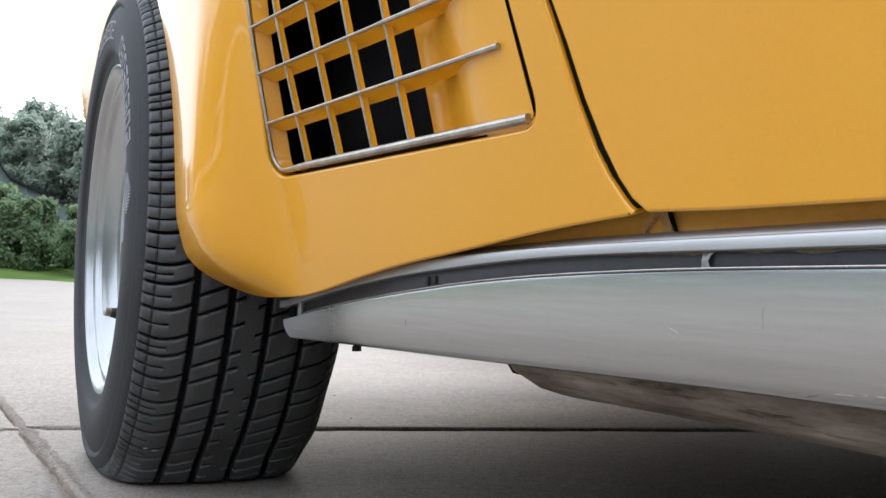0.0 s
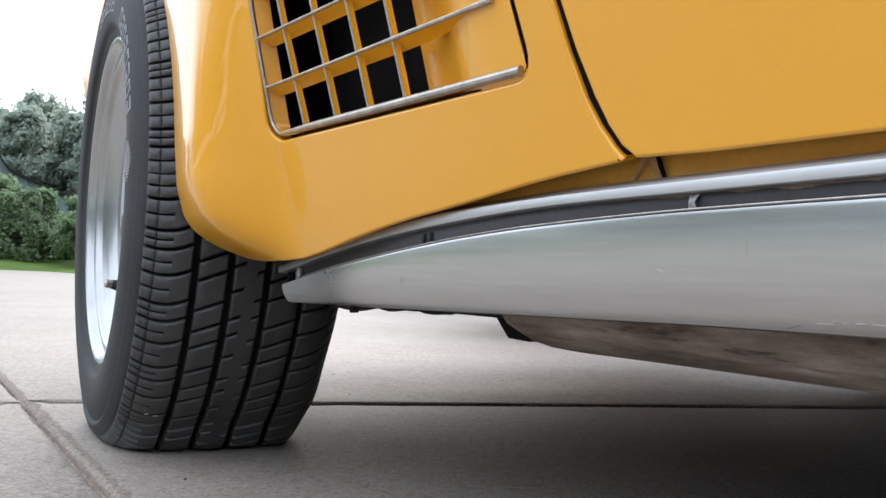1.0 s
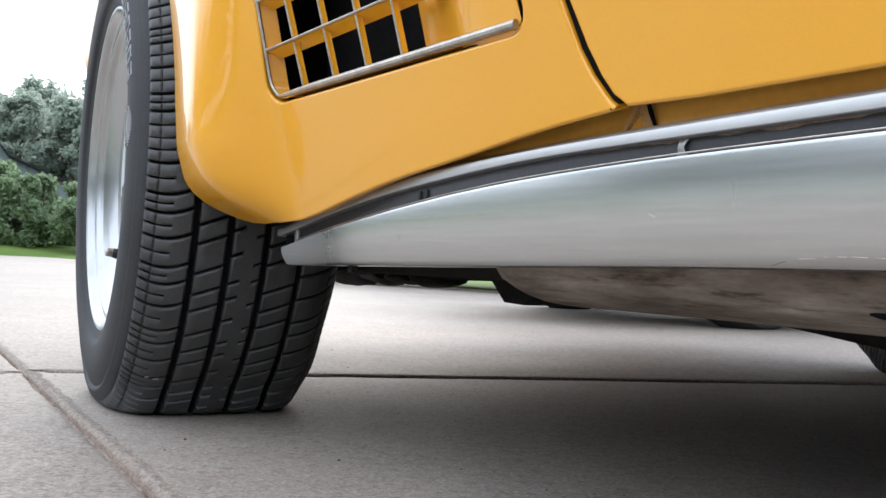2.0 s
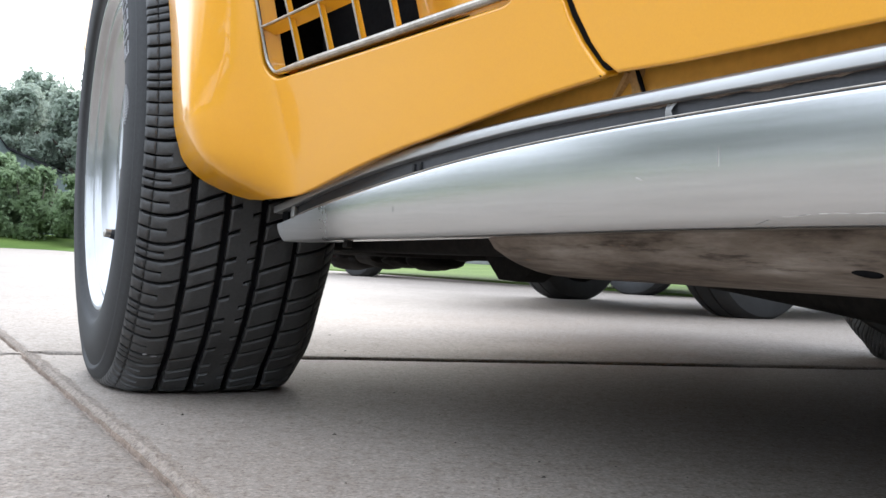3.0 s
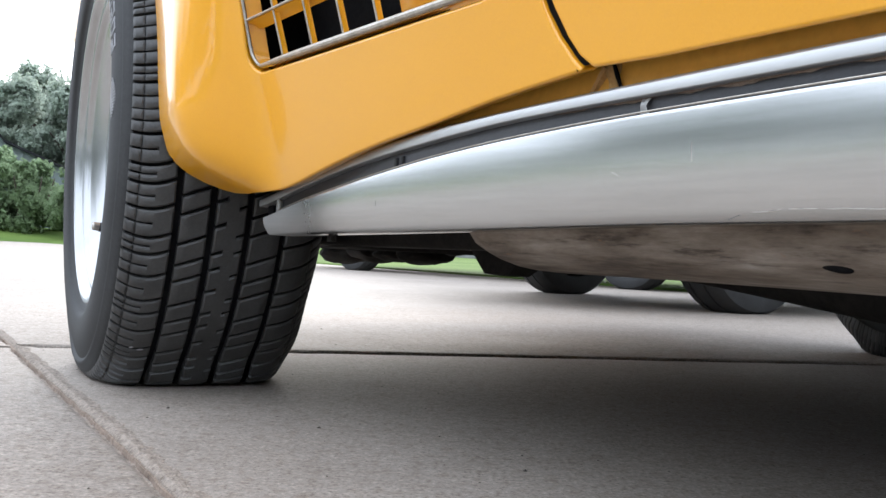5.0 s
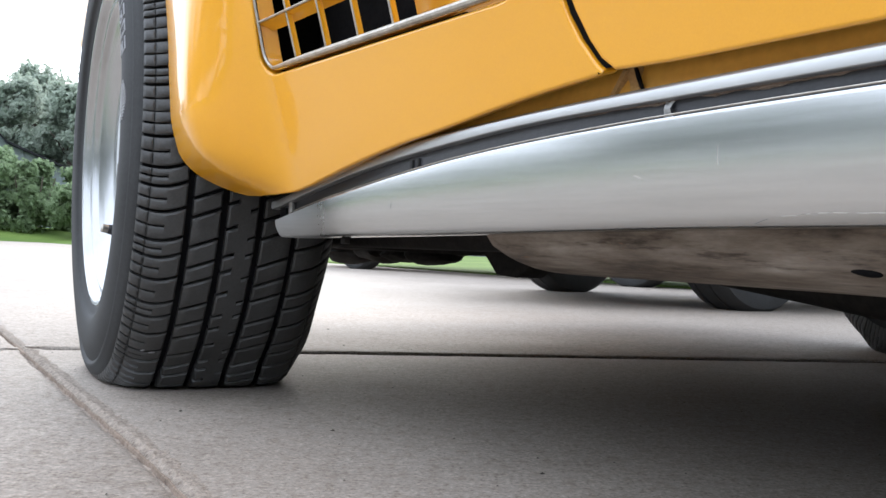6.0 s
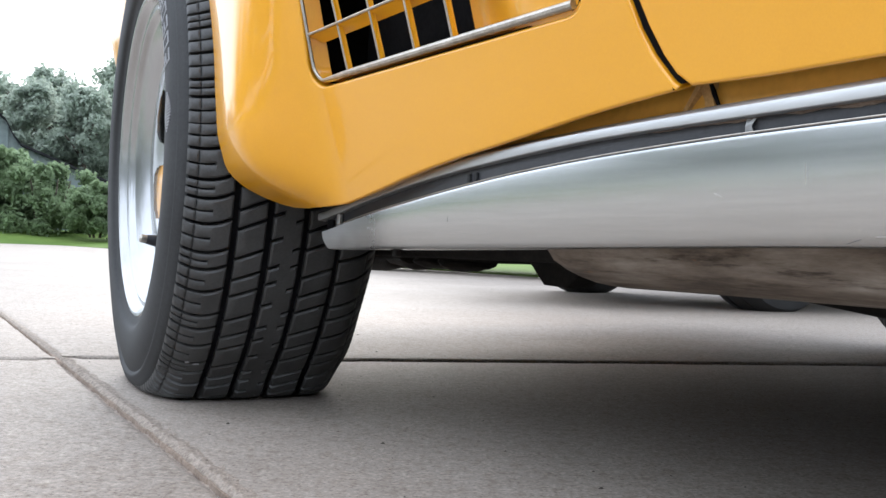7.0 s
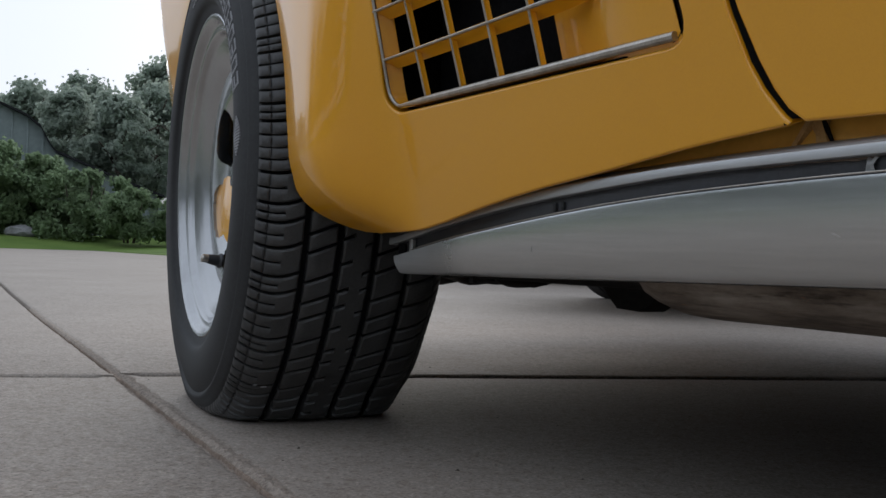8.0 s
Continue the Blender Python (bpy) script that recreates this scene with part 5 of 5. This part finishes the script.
def build_distance():
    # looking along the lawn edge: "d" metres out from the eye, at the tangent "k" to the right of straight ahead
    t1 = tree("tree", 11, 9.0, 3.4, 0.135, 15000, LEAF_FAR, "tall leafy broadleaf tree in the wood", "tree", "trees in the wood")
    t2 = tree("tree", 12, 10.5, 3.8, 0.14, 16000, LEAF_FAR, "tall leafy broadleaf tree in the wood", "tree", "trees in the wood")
    rng = random.Random(8)
    first = {t1: True, t2: True}
    for row, (d, high) in enumerate(((47, 1.0), (54, 1.3), (62, 1.8), (72, 2.4))):
        for k in range(11):
            a = -0.62 + 0.075 * k + 0.02 * rng.random() + 0.03 * (row % 2)
            src = t1 if (k + row) % 2 else t2
            size = (0.68, 0.77, 0.90, 1.04)[row] * (0.85 + 0.3 * rng.random())
            plant(src, a * d, d + rng.uniform(-2, 2), high, rng.uniform(0, 360), size, first[src])
            first[src] = False
    # the wood goes on round the drive, behind the eye
    ring = random.Random(80)
    for k in range(9):
        g = radians(124 + 22 * k / 8) + ring.uniform(-0.02, 0.02)
        d = 66 + ring.uniform(-4, 4)
        plant(t1 if k % 2 else t2, d * math.cos(g), d * math.sin(g), 0.5, ring.uniform(0, 360), 0.62 + 0.22 * ring.random())
    for k in range(8):
        g = radians(147 + 14 * k / 7) + ring.uniform(-0.02, 0.02)
        d = 84 + ring.uniform(-5, 5)
        plant(t1 if k % 2 else t2, d * math.cos(g), d * math.sin(g), 0.5, ring.uniform(0, 360), 0.55 + 0.3 * ring.random())
    for k in range(18):
        g = radians(163 + 42 * k / 17) + ring.uniform(-0.02, 0.02)
        d = 58 + ring.uniform(-4, 4)
        plant(t1 if k % 2 else t2, d * math.cos(g), d * math.sin(g), 0.3, ring.uniform(0, 360), 0.72 + 0.5 * ring.random())
    for k in range(30):
        g = radians(208 + 177 * k / 29) + ring.uniform(-0.03, 0.03)
        d = 37 + ring.uniform(-4, 6)
        plant(t1 if k % 2 else t2, d * math.cos(g), d * math.sin(g), 0.0, ring.uniform(0, 360), 0.88 + 0.36 * ring.random())
    rng = random.Random(23)
    b1, b2 = bush(31, 2.7, 1.7, 13000), bush(32, 2.45, 1.5, 12000)
    first = {b1: True, b2: True}
    for k in range(12):
        a = -0.60 + 0.052 * k
        d = 35.5 + rng.uniform(-0.8, 0.8) - 0.35 * k
        src = b1 if k % 2 else b2
        size = max(0.5, min(1.25, 1.2 - 5.0 * (a + 0.5)))       # lower towards the open side
        plant(src, a * d, d, 0.46, rng.uniform(0, 360), size * 1.24 * (0.94 + 0.12 * rng.random()), first[src])
        first[src] = False


build_distance()
edging = part("stone_edging", box_bm(-26, 2, 12.0, 12.4, 0.0, 0.40, 0.03), STONE)
edging.matrix_basis = CAR
tagged(edging, "low grey stone edging beyond the lawn", "edging", kind="structure")


def build_shed():
    """A shed with one roof slope, its gable end towards the drive."""
    shed = thing("shed", "grey metal shed with dark arched roof edge behind the bushes", "shed", pose(-18.9, 40.0, 0.0, 0, 0, 24.5))
    line = [(-6.0, 6.5), (-4.0, 6.35), (-3.0, 6.15), (-2.1, 5.8), (-1.2, 5.42), (-0.65, 5.0), (-0.35, 4.4), (-0.05, 4.0), (2.3, 3.07), (4.1, 2.42), (4.4, 2.31)]
    roof_z = lambda x: float(np.interp(x, [q[0] for q in line], [q[1] for q in line]))
    bm = bmesh.new()
    prof = [(-5.0, 0), (4.1, 0), (4.1, roof_z(4.1))] + [q for q in line[-3:0:-1] if q[0] > -5.0] + [(-5.0, roof_z(-5.0))]
    lo = [bm.verts.new((x, 0, z)) for x, z in prof]
    hi = [bm.verts.new((x, 6, z)) for x, z in prof]
    bm.faces.new(lo)
    bm.faces.new(hi[::-1])
    for k in range(len(prof)):
        bm.faces.new((lo[k], hi[k], hi[(k + 1) % len(prof)], lo[(k + 1) % len(prof)]))
    part("wall", bm, SHED, shed)
    for k in range(15):                  # cladding ribs on the gable end
        x = -4.8 + 0.6 * k
        part("cladding_rib", box_bm(x, x + 0.08, -0.05, 0.0, 0.1, roof_z(x) - 0.05, 0.01), SHED, shed)
    rows = [[Vector((x, -0.4, z + 0.004)), Vector((x, 6.4, z + 0.004)), Vector((x, 6.4, z + 0.09)), Vector((x, -0.4, z + 0.09))] for x, z in line]
    v, f = sheet(rows, closed_v=True)
    part("roof", (v, f + [(0, 1, 2, 3), tuple(range(len(v) - 1, len(v) - 5, -1))]), SLATE, shed)


build_shed()


def build_house():
    house = thing("house", "pale house with low roof seen past the bushes", "house", pose(-13.6, 45.0, 1.0, 0, 0, 10))
    part("wall", box_bm(0, 4, 0, 4, 0, 1.6, 0.02), PALE, house)
    bm = bmesh.new()
    lo = [bm.verts.new(p) for p in ((-0.3, -0.3, 1.6), (4.3, -0.3, 1.6), (4.3, 4.3, 1.6), (-0.3, 4.3, 1.6))]
    hi = [bm.verts.new(p) for p in ((1.2, 2, 2.6), (2.8, 2, 2.6))]
    bm.faces.new((lo[0], lo[1], hi[1], hi[0]))
    bm.faces.new((lo[1], lo[2], hi[1]))
    bm.faces.new((lo[2], lo[3], hi[0], hi[1]))
    bm.faces.new((lo[3], lo[0], hi[0]))
    bm.faces.new(lo[::-1])
    part("roof", bm, PALE, house)


build_house()
rock = lump("boulder", 0, 0, 0.1, 0.53, 0.45, 0.25, STONE, None, 7)
rock.matrix_basis = pose(-17.0, 33.4, 0.46)
tagged(rock, "rounded grey boulder at the foot of the bushes", "boulder")


def build_hut():
    """A small hut with a pale hipped roof, beside the last tall bush."""
    hut = thing("garden_hut", "small hut with pale hipped roof behind the bushes", "hut", pose(-13.7, 37.4, 0.0, 0, 0, 20))
    part("wall", box_bm(0.12, 2.7, 0.12, 2.2, 0.0, 1.86, 0.02), SHED, hut)
    eave = [Vector(q) for q in ((0, 0, 1.84), (2.82, 0, 1.84), (2.82, 2.32, 1.84), (0, 2.32, 1.84))]
    rise = [q + Vector((0, 0, 0.07)) for q in eave]
    ridge = [Vector((0.95, 1.16, 2.42)), Vector((1.87, 1.16, 2.42))]
    faces = [(3, 2, 1, 0), (0, 1, 5, 4), (1, 2, 6, 5), (2, 3, 7, 6), (3, 0, 4, 7), (4, 5, 9, 8), (5, 6, 9), (6, 7, 8, 9), (7, 4, 8)]
    part("roof", (eave + rise + ridge, faces), PALE_ROOF, hut, "pale weathered roof")


build_hut()
